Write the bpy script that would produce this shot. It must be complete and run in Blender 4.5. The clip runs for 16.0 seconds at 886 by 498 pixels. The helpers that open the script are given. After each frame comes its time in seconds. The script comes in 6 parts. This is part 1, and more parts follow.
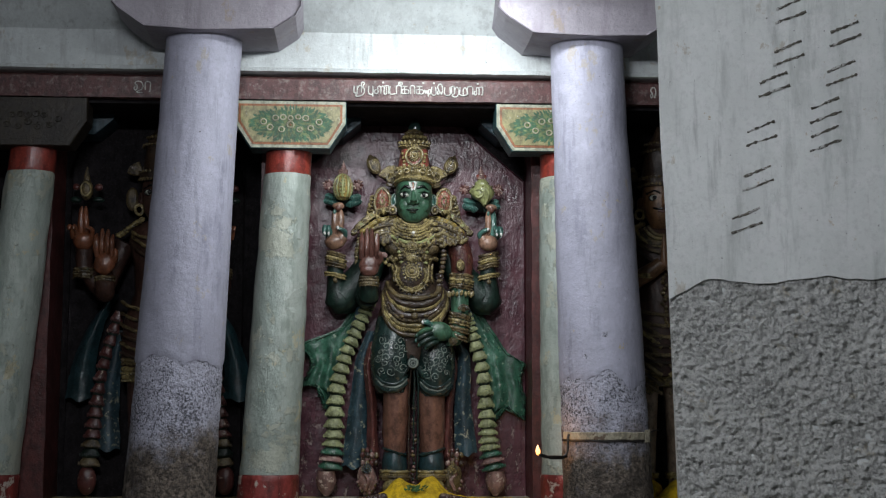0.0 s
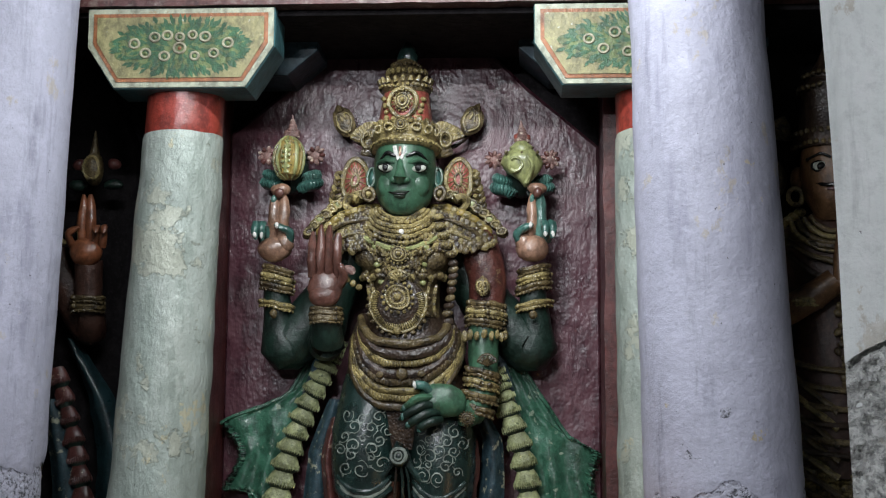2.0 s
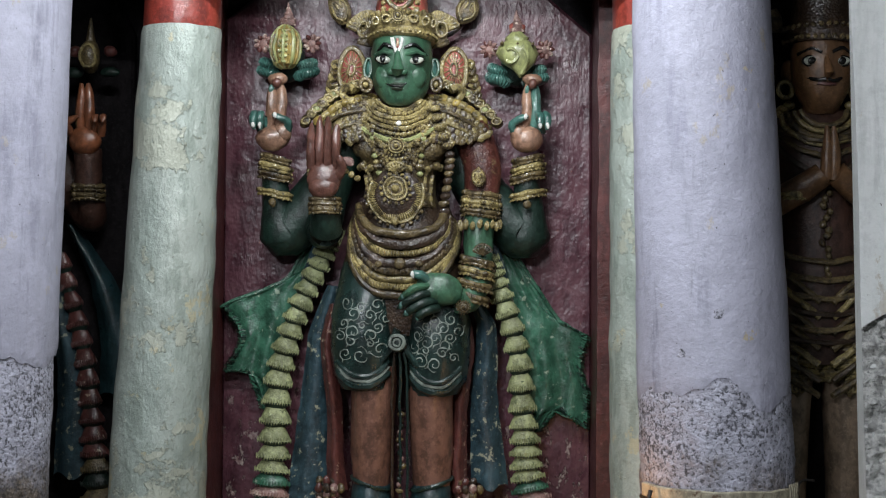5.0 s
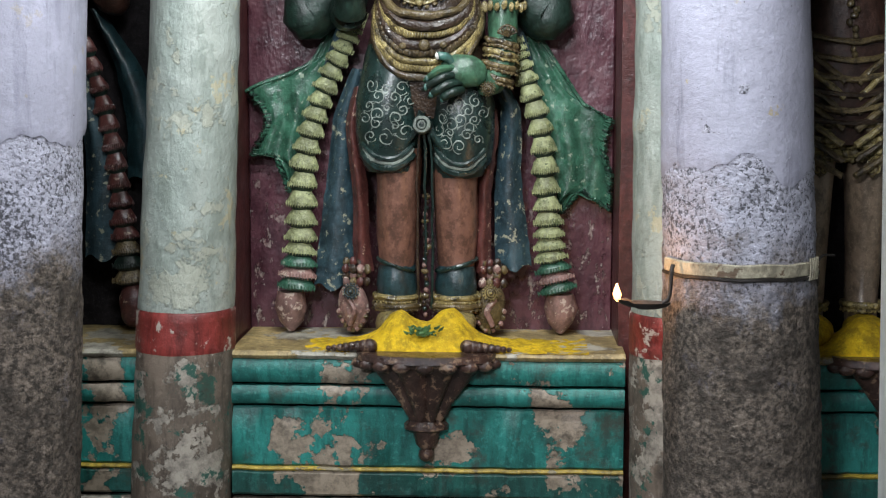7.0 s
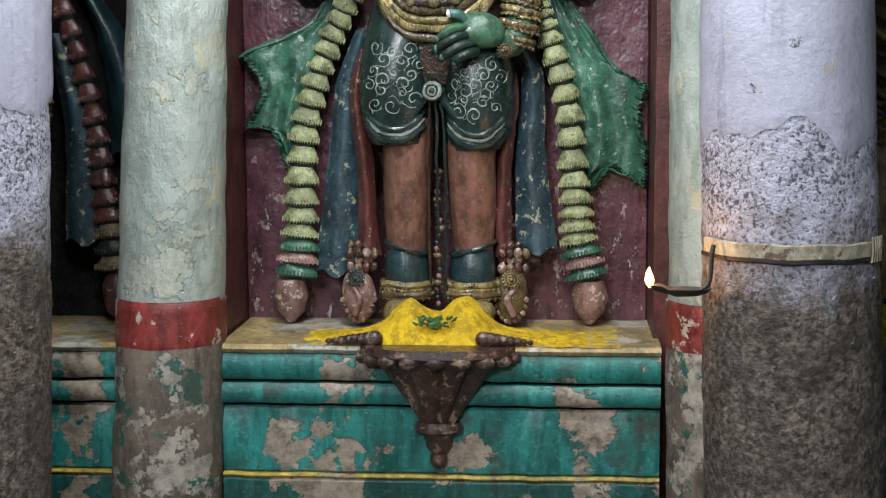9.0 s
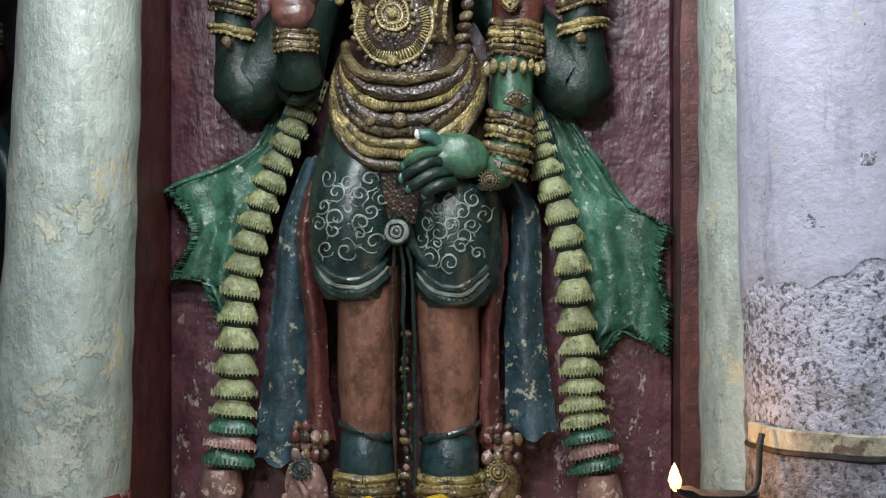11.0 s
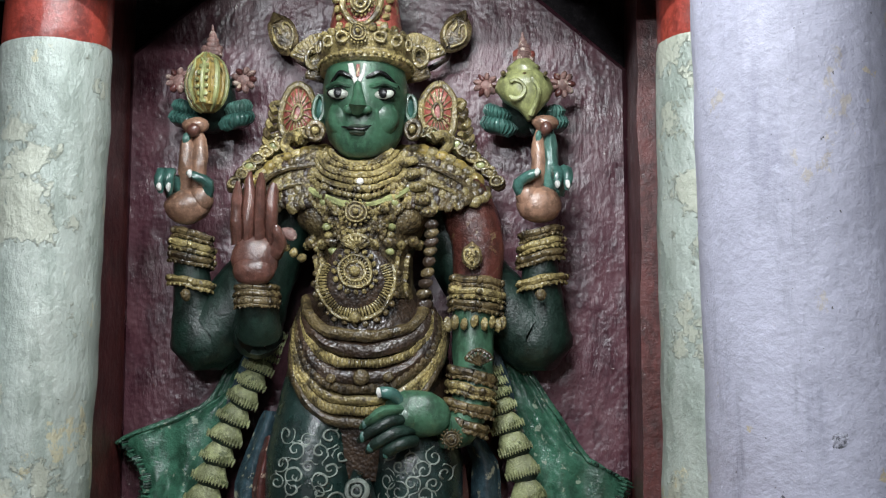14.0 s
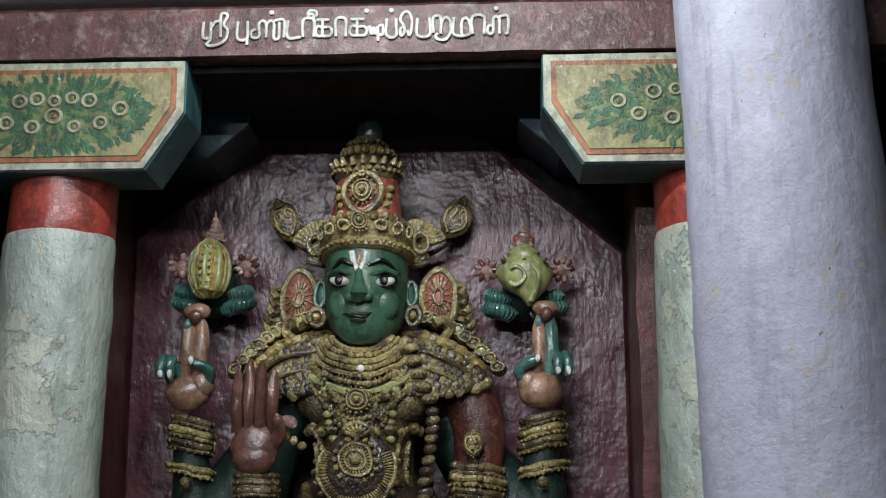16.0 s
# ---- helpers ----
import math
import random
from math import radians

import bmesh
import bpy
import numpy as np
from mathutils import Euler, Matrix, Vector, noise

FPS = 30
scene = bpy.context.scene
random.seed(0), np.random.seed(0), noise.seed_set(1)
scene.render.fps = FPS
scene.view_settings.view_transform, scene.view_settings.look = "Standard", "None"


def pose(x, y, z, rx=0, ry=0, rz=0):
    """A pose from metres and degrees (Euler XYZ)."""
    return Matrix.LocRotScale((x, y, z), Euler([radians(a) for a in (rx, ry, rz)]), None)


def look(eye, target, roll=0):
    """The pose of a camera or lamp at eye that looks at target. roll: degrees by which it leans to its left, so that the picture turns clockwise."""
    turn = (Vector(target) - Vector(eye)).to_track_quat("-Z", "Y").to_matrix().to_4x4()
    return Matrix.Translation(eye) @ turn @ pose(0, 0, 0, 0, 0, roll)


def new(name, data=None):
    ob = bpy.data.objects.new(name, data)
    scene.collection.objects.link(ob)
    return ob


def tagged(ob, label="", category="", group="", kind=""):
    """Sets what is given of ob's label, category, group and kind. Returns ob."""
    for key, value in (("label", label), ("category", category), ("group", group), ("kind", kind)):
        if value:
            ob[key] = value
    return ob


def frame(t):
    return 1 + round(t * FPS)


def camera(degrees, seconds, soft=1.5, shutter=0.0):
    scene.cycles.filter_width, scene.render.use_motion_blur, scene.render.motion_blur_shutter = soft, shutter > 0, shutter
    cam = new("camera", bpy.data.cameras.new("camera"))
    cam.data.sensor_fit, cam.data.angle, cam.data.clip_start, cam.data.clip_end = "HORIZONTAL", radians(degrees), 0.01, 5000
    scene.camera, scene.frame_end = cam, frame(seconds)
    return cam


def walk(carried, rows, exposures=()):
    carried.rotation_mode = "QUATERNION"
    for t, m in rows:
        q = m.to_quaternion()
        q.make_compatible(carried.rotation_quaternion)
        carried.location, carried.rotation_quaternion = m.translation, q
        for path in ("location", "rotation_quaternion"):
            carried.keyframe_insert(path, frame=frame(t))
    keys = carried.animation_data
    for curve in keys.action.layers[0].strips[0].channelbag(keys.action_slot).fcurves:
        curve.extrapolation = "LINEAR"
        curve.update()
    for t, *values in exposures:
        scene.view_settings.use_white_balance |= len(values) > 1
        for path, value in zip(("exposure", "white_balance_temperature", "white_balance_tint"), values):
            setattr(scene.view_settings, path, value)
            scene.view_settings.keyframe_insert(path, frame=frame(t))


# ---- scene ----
cam = camera(34.0, 16.0, soft=1.2)
WALK = [
    (0.0, look((-0.345, -8.095, 1.175), (-0.169, -5.119, 1.505), 0.13)),
    (0.5, look((-0.244, -8.000, 1.200), (-0.139, -5.022, 1.544), 0.02)),
    (1.0, look((-0.027, -6.838, 1.269), (-0.007, -3.862, 1.646), -0.43)),
    (1.5, look((0.199, -5.711, 1.411), (0.121, -2.734, 1.774), 0.15)),
    (2.0, look((0.379, -4.843, 1.474), (0.191, -1.875, 1.864), 0.34)),
    (2.5, look((0.371, -4.847, 1.469), (0.195, -1.878, 1.860), 0.70)),
    (3.0, look((0.363, -4.842, 1.362), (0.188, -1.902, 1.930), 0.44)),
    (5.5, look((0.247, -4.991, 1.720), (0.155, -1.995, 1.593), 0.40)),
    (6.0, look((0.248, -5.002, 1.636), (0.146, -2.013, 1.406), 0.36)),
    (6.5, look((0.242, -5.003, 1.597), (0.133, -2.021, 1.283), 0.16)),
    (7.0, look((0.238, -4.998, 1.587), (0.104, -2.023, 1.225), 0.16)),
    (7.5, look((0.261, -4.986, 1.591), (0.106, -2.014, 1.210), 0.07)),
    (8.0, look((0.286, -5.000, 1.569), (0.104, -2.031, 1.181), -0.04)),
    (10.5, look((0.367, -3.590, 1.423), (0.178, -1.622, 1.232), -0.40)),
    (11.0, look((0.383, -3.590, 1.416), (0.191, -1.618, 1.395), -0.10)),
    (11.5, look((0.327, -3.576, 1.511), (0.105, -0.586, 1.621), 0.96)),
    (12.0, look((0.275, -3.598, 1.556), (0.122, -0.608, 1.754), 0.47)),
    (12.5, look((0.275, -3.591, 1.577), (0.138, -0.608, 1.864), 0.35)),
    (13.0, look((0.278, -3.589, 1.576), (0.163, -0.611, 1.924), 0.08)),
    (13.5, look((0.284, -3.585, 1.572), (0.159, -0.609, 1.935), 0.04)),
    (14.0, look((0.286, -3.595, 1.590), (0.163, -0.617, 1.932), 0.02)),
    (14.5, look((0.280, -3.612, 1.625), (0.162, -0.641, 2.023), 0.17)),
    (15.0, look((0.286, -3.616, 1.649), (0.161, -0.664, 2.168), -0.00)),
    (15.5, look((0.294, -3.618, 1.666), (0.169, -0.680, 2.263), -0.06)),
    (16.0, look((0.294, -3.615, 1.668), (0.166, -0.690, 2.320), -0.14)),
]

walk(cam, WALK, exposures=[(0.0, -0.45), (1.3, -0.45), (2.0, -0.1), (2.6, -0.05), (3.0, -0.35), (5.5, 0.25), (6.5, 0.6), (8.2, 0.75), (10.5, 0.72), (11.0, 0.55), (12.0, 0.25), (13.0, 0.15), (14.5, 0.2), (15.0, 0.08), (15.5, -0.22), (16.0, -0.55)])

# ---- world and lamps ----
world = bpy.data.worlds.new("temple_hall_dim")
scene.world = world
world.use_nodes = True
world.node_tree.nodes["Background"].inputs["Color"].default_value = (0.5, 0.6, 0.8, 1)
world.node_tree.nodes["Background"].inputs["Strength"].default_value = 0.02


def area_lamp(name, eye, target, power, sx, sy, color):
    data = bpy.data.lights.new(name, "AREA")
    data.shape, data.size, data.size_y = "RECTANGLE", sx, sy
    data.energy, data.color = power, color
    ob = new(name, data)
    ob.matrix_world = look(eye, target)
    return ob


# three fluorescent tubes: between the capitals, over the niche front, and far back in the aisle
area_lamp("tube_light_near", (0.08, -1.50, 3.21), (0.0, -0.45, 1.5), 26, 0.62, 0.04, (0.92, 0.97, 1.0))
middle = area_lamp("tube_light_middle", (-0.10, -2.75, 3.17), (0.0, -0.1, 1.6), 12, 1.0, 0.05, (0.93, 0.97, 1.0))
middle.data.spread = radians(120)
area_lamp("tube_light_aisle", (-1.0, -6.1, 3.22), (1.0, -2.6, 1.4), 88, 1.1, 0.06, (0.90, 0.93, 1.0))
glow = bpy.data.lights.new("flame_light", "POINT")
glow.energy, glow.color, glow.shadow_soft_size = 1.1, (1.0, 0.5, 0.2), 0.015
new("flame_light", glow).location = (0.545, -0.955, 1.0)


# ---- materials ----
class Nodes:
    """A small builder for node materials; coordinates are the object's own, in metres."""

    def __init__(self, name):
        self.mat = bpy.data.materials.new(name)
        self.mat.use_nodes = True
        self.t = self.mat.node_tree
        self.bsdf = self.t.nodes["Principled BSDF"]
        self.geo = self.add("ShaderNodeTexCoord").outputs["Object"]

    def add(self, kind):
        return self.t.nodes.new(kind)

    def put(self, value, socket):
        if isinstance(value, bpy.types.NodeSocket):
            self.t.links.new(value, socket)
        elif isinstance(value, tuple):
            socket.default_value = (*value, 1) if len(value) == 3 and socket.type == "RGBA" else value
        else:
            socket.default_value = value

    def noise(self, scale, detail=4.0, rough=0.55, stretch=None):
        n = self.add("ShaderNodeTexNoise")
        n.inputs["Scale"].default_value, n.inputs["Detail"].default_value = scale, detail
        n.inputs["Roughness"].default_value = rough
        src = self.geo
        if stretch:
            m = self.add("ShaderNodeMapping")
            m.inputs["Scale"].default_value = stretch
            self.t.links.new(src, m.inputs["Vector"])
            src = m.outputs["Vector"]
        self.t.links.new(src, n.inputs["Vector"])
        return n.outputs["Fac"]

    def ramp(self, fac, lo, hi):
        n = self.add("ShaderNodeMapRange")
        n.inputs["From Min"].default_value, n.inputs["From Max"].default_value = lo, hi
        self.t.links.new(fac, n.inputs["Value"])
        return n.outputs["Result"]

    def math(self, op, a, b):
        n = self.add("ShaderNodeMath")
        n.operation = op
        self.put(a, n.inputs[0])
        self.put(b, n.inputs[1])
        return n.outputs[0]

    def mix(self, fac, a, b, blend="MIX"):
        n = self.add("ShaderNodeMix")
        n.data_type, n.blend_type = "RGBA", blend
        self.put(fac, n.inputs[0])
        self.put(a, n.inputs[6])
        self.put(b, n.inputs[7])
        return n.outputs[2]

    def height(self):
        n = self.add("ShaderNodeSeparateXYZ")
        self.t.links.new(self.geo, n.inputs[0])
        return n.outputs[2]

    def done(self, color, rough=0.5, bump=None, strength=0.3, distance=0.004, metal=0.0, coat=0.0):
        self.put(color, self.bsdf.inputs["Base Color"])
        self.put(rough, self.bsdf.inputs["Roughness"])
        self.put(metal, self.bsdf.inputs["Metallic"])
        self.bsdf.inputs["Coat Weight"].default_value, self.bsdf.inputs["Coat Roughness"].default_value = coat, 0.16
        if bump is not None:
            b = self.add("ShaderNodeBump")
            b.inputs["Strength"].default_value, b.inputs["Distance"].default_value = strength, distance
            self.put(bump, b.inputs["Height"])
            self.t.links.new(b.outputs["Normal"], self.bsdf.inputs["Normal"])
            self.t.links.new(b.outputs["Normal"], self.bsdf.inputs["Coat Normal"])
        return self.mat


def paint(name, color, rough=0.35, vary=0.35, chips=None, chip_at=0.66, bump=0.3, dust=None, dust_at=0.55, coat=0.0):
    """Hand-brushed oil paint on carved plaster: two scales of tone, small chips, dust."""
    n = Nodes(name)
    dark = tuple(c * (1 - vary) for c in color)
    light = tuple(min(1, c * (1 + vary)) for c in color)
    c = n.mix(n.ramp(n.noise(7, 3), 0.3, 0.7), dark, light)
    c = n.mix(n.math("MULTIPLY", n.ramp(n.noise(26, 6, 0.7, (1, 1, 0.6)), 0.44, 0.60), 0.80), c, tuple(x * 0.38 for x in color))
    c = n.mix(n.math("MULTIPLY", n.ramp(n.noise(75, 5, 0.7), 0.52, 0.66), 0.35), c, tuple(min(1.0, x * 1.9 + 0.02) for x in color))
    if dust:
        c = n.mix(n.math("MULTIPLY", n.ramp(n.noise(24, 6, 0.7), dust_at, dust_at + 0.15), 0.6), c, dust)
    if chips:
        c = n.mix(n.ramp(n.noise(34, 6, 0.68), chip_at - 0.045, chip_at - 0.025), c, chips)
    h = n.math("ADD", n.noise(45, 6, 0.6), n.math("MULTIPLY", n.noise(200, 3), 0.3))
    r = n.math("ADD", rough - 0.16, n.math("MULTIPLY", n.noise(18, 4), 0.3))
    return n.done(c, r, h, bump * 1.5, 0.007, coat=coat)


def carved(name, color, groove, rough=0.4, cell=150.0):
    """Paint over fine carved beading: lighter on the knobs, darker groove colour between them."""
    n = Nodes(name)
    v = n.add("ShaderNodeTexVoronoi")
    v.inputs["Scale"].default_value = cell
    n.t.links.new(n.geo, v.inputs["Vector"])
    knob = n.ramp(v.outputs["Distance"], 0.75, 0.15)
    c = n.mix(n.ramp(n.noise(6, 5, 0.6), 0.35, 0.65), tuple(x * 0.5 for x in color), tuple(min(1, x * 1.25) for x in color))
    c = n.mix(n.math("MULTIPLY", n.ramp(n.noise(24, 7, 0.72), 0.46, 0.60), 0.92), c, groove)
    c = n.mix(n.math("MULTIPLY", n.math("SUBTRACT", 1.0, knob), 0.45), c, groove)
    h = n.math("ADD", n.math("MULTIPLY", knob, 0.6), n.noise(70, 5, 0.6))
    return n.done(c, n.math("ADD", rough - 0.14, n.math("MULTIPLY", n.noise(20, 4), 0.3)), h, 0.4, 0.006, coat=0.6)


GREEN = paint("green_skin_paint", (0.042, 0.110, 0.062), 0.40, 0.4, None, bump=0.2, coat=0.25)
# dark green of the arms, deepened nearly to black for their shade
SHADEGREEN = paint("dark_green_shade_paint", (0.008, 0.024, 0.017), 0.44, 0.5, None, bump=0.3, coat=0.08)
FINGER = paint("dark_teal_finger_paint", (0.05, 0.135, 0.112), 0.32, 0.35, None, bump=0.12, coat=0.55)
BELLY = carved("belly_gold_paint", (0.115, 0.080, 0.034), (0.014, 0.010, 0.006))
UMBER = carved("dark_umber_ground_paint", (0.062, 0.036, 0.020), (0.012, 0.007, 0.005), 0.42, 120.0)
CUFF = paint("dark_teal_cuff_and_shade_paint", (0.018, 0.048, 0.055), 0.34, 0.4, None, bump=0.3, coat=0.55)
ARMRED = paint("dark_red_sleeve_paint", (0.105, 0.030, 0.022), 0.42, 0.5, (0.16, 0.10, 0.05), 0.66, bump=0.5, coat=0.25)
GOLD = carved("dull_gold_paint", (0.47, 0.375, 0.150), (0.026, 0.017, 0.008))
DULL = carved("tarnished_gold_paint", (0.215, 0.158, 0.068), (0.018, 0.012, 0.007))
FLESH = paint("terracotta_palm_paint", (0.31, 0.175, 0.115), 0.38, 0.3, None, bump=0.2, coat=0.55)
TERRA = paint("terracotta_hand_paint", (0.20, 0.068, 0.03), 0.36, 0.45, None, bump=0.25, coat=0.5)
PALM = paint("brown_red_palm_paint", (0.135, 0.055, 0.040), 0.36, 0.3, None, bump=0.25, coat=0.55)
LEGTAN = paint("grey_tan_leg_paint", (0.27, 0.20, 0.14), 0.36, 0.35, None, bump=0.15, coat=0.5)
EYEWHITE = paint("grey_eye_paint", (0.44, 0.46, 0.39), 0.35, 0.12, None, coat=0.5)
LEG = paint("brown_leg_paint", (0.19, 0.092, 0.064), 0.36, 0.3, None, bump=0.15, coat=0.55)
CLOTH = paint("black_green_cloth_paint", (0.012, 0.03, 0.026), 0.3, 0.4, None, bump=0.2, coat=0.55)
SCROLL = paint("pale_scroll_paint", (0.22, 0.255, 0.22), 0.45, 0.3, None)
SHAWL = paint("green_shawl_paint", (0.036, 0.115, 0.072), 0.30, 0.6, (0.26, 0.32, 0.24), 0.66, 0.35, coat=0.3)
CREAM = paint("cream_green_stripe_paint", (0.30, 0.325, 0.16), 0.42, 0.35, (0.1, 0.12, 0.05), 0.62, 0.6)
BLUE = paint("slate_blue_paint", (0.034, 0.068, 0.085), 0.36, 0.5, (0.3, 0.3, 0.22), 0.635, 0.35, coat=0.3)
RED = paint("red_paint", (0.30, 0.045, 0.03), 0.38, 0.3, (0.45, 0.33, 0.25), 0.74, 0.2, coat=0.55)
MAROON = paint("maroon_trim_paint", (0.11, 0.035, 0.03), 0.38, 0.3, (0.4, 0.3, 0.22), 0.665, 0.3, coat=0.3)
WHITE = paint("white_paint", (0.75, 0.73, 0.68), 0.45, 0.12)
BLACK = paint("black_paint", (0.008, 0.008, 0.008), 0.25, 0.1)
TEAL = paint("pale_teal_paint", (0.09, 0.20, 0.165), 0.3, 0.3, None, bump=0.1, coat=0.55)
PINK = paint("faded_pink_paint", (0.26, 0.15, 0.13), 0.5, 0.35, (0.5, 0.4, 0.33), 0.62, 0.4)
EARRED = paint("coral_red_paint", (0.30, 0.075, 0.055), 0.4, 0.3, (0.42, 0.33, 0.18), 0.62, 0.4, coat=0.55)
CONCH = paint("yellow_green_conch_paint", (0.34, 0.36, 0.15), 0.4, 0.3, None, bump=0.2, coat=0.55)
DISC = paint("mustard_disc_paint", (0.36, 0.26, 0.07), 0.4, 0.35, (0.05, 0.04, 0.02), 0.64, 0.4, coat=0.55)
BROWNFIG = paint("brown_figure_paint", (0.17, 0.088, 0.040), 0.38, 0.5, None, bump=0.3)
DARKFIG = paint("dark_brown_figure_paint", (0.06, 0.028, 0.02), 0.4, 0.5, None, bump=0.4)
DARKGREEN = paint("dark_green_and_gap_shade_paint", (0.012, 0.03, 0.022), 0.4, 0.5, None, bump=0.4)
# near-black colour that carries the shade on the dim bay's bracket
SHADE_PANEL = paint("shade_dark_panel_paint", (0.022, 0.016, 0.009), 0.45, 0.5, None)
LIP = paint("dark_lip_paint", (0.035, 0.05, 0.035), 0.35, 0.2, None, coat=0.55)

LINTEL = paint("maroon_beam_paint", (0.10, 0.038, 0.036), 0.45, 0.35, (0.36, 0.32, 0.29), 0.70, 0.3, dust=(0.30, 0.25, 0.22), dust_at=0.52)
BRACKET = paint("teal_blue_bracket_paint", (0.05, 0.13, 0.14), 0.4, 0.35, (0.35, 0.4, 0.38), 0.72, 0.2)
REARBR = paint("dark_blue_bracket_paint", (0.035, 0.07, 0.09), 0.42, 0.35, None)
PANEL = paint("ochre_panel_paint", (0.27, 0.245, 0.11), 0.42, 0.25, (0.45, 0.47, 0.4), 0.70, 0.15)
BORDER = paint("russet_border_paint", (0.30, 0.11, 0.04), 0.45, 0.3)
EDGE = paint("pale_edge_paint", (0.38, 0.40, 0.30), 0.45, 0.2, (0.3, 0.25, 0.15), 0.66)
BED = paint("painted_foliage_olive", (0.12, 0.16, 0.055), 0.45, 0.4)
LEAF = paint("painted_leaf_green", (0.03, 0.105, 0.045), 0.45, 0.35)
BLOSSOM = paint("painted_blossom_buff", (0.36, 0.33, 0.23), 0.45, 0.25)
BLOSSOM_RED = paint("painted_blossom_centre", (0.26, 0.10, 0.04), 0.45, 0.25)
LETTER = paint("white_lettering_paint", (0.60, 0.60, 0.55), 0.5, 0.12)
# black that puts the shade of niche tops, side bays and grooves into colour
SHADE_BLACK = paint("shade_black_wall_paint", (0.017, 0.0145, 0.016), 0.8, 0.4, None)
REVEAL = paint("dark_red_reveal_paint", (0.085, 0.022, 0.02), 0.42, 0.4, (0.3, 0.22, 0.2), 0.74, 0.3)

SHADE_BLACK.node_tree.nodes["Principled BSDF"].inputs["Specular IOR Level"].default_value = 0.12


def panel_maroon():
    """Thick glossy oil paint, brushed upright over uneven plaster, flaking off low down."""
    n = Nodes("purple_maroon_niche_paint")
    c = n.mix(n.ramp(n.noise(3.5, 5), 0.3, 0.7), (0.070, 0.025, 0.036), (0.125, 0.050, 0.062))
    c = n.mix(n.math("MULTIPLY", n.ramp(n.noise(14, 7, 0.72, (1, 1, 0.6)), 0.47, 0.6), 0.8), c, (0.036, 0.009, 0.016))
    c = n.mix(n.math("MULTIPLY", n.ramp(n.noise(9, 6, 0.7), 0.55, 0.68), 0.5), c, (0.17, 0.085, 0.095))
    low = n.ramp(n.math("ADD", n.height(), n.math("MULTIPLY", n.noise(4, 3), 0.6)), 1.75, 1.05)
    chips = n.math("MULTIPLY", n.ramp(n.noise(26, 7, 0.74, (1, 1, 0.55)), 0.560, 0.578), low)
    c = n.mix(chips, c, n.mix(n.ramp(n.noise(60, 4), 0.4, 0.6), (0.44, 0.38, 0.34), (0.24, 0.15, 0.14)))
    fleck = n.ramp(n.noise(80, 4, 0.6), 0.69, 0.71)
    c = n.mix(fleck, c, (0.5, 0.45, 0.42))
    ridge = n.noise(30, 5, 0.62, (1.25, 1, 0.38))
    swell = n.noise(7, 3, 0.5, (1.2, 1, 0.7))
    patchy = n.ramp(n.noise(5, 4, 0.6), 0.38, 0.62)
    h = n.math("ADD", n.math("MULTIPLY", n.math("MULTIPLY", ridge, patchy), 0.55), n.math("MULTIPLY", swell, 0.8))
    h = n.math("ADD", h, n.math("MULTIPLY", n.noise(80, 3, 0.6), 0.06))
    h = n.math("SUBTRACT", h, n.math("MULTIPLY", chips, 0.35))
    n.bsdf.inputs["Specular IOR Level"].default_value = 0.55
    return n.done(c, n.math("ADD", 0.06, n.math("MULTIPLY", n.noise(9, 5, 0.65, (1.2, 1, 0.6)), 0.52)), h, 1.0, 0.013)


def whitewash(name, tint, stain, peel=(0.42, 0.36, 0.26)):
    n = Nodes(name)
    c = n.mix(n.ramp(n.noise(3.0, 5, 0.6, (1, 1, 0.35)), 0.35, 0.65), tint, tuple(x * 0.80 for x in tint))
    c = n.mix(n.math("MULTIPLY", n.ramp(n.noise(4.5, 7, 0.68, (3, 3, 0.45)), 0.53, 0.66), 0.8), c, stain)
    c = n.mix(n.math("MULTIPLY", n.ramp(n.noise(3.2, 7, 0.68, (4.5, 4.5, 0.55)), 0.58, 0.70), 0.75), c, tuple(x * 0.75 for x in stain))
    c = n.mix(n.math("MULTIPLY", n.ramp(n.noise(5.5, 8, 0.72, (1, 1, 0.7)), 0.61, 0.635), 0.6), c, peel)
    c = n.mix(n.ramp(n.noise(13, 6, 0.6), 0.70, 0.715), c, tuple(x * 1.15 for x in peel))
    c = n.mix(n.math("MULTIPLY", n.ramp(n.noise(12, 7, 0.75), 0.5, 0.62), 0.35), c, tuple(min(0.85, x * 1.2) for x in tint))
    c = n.mix(n.math("MULTIPLY", n.ramp(n.noise(50, 6, 0.7), 0.5, 0.65), 0.3), c, tuple(x * 0.6 for x in tint))
    c = n.mix(n.ramp(n.noise(75, 3, 0.5), 0.735, 0.75), c, (0.10, 0.095, 0.10))
    h = n.math("ADD", n.noise(8, 6, 0.65), n.math("MULTIPLY", n.noise(60, 6, 0.7), 0.3))
    return n.done(c, 0.55, h, 0.6, 0.016)


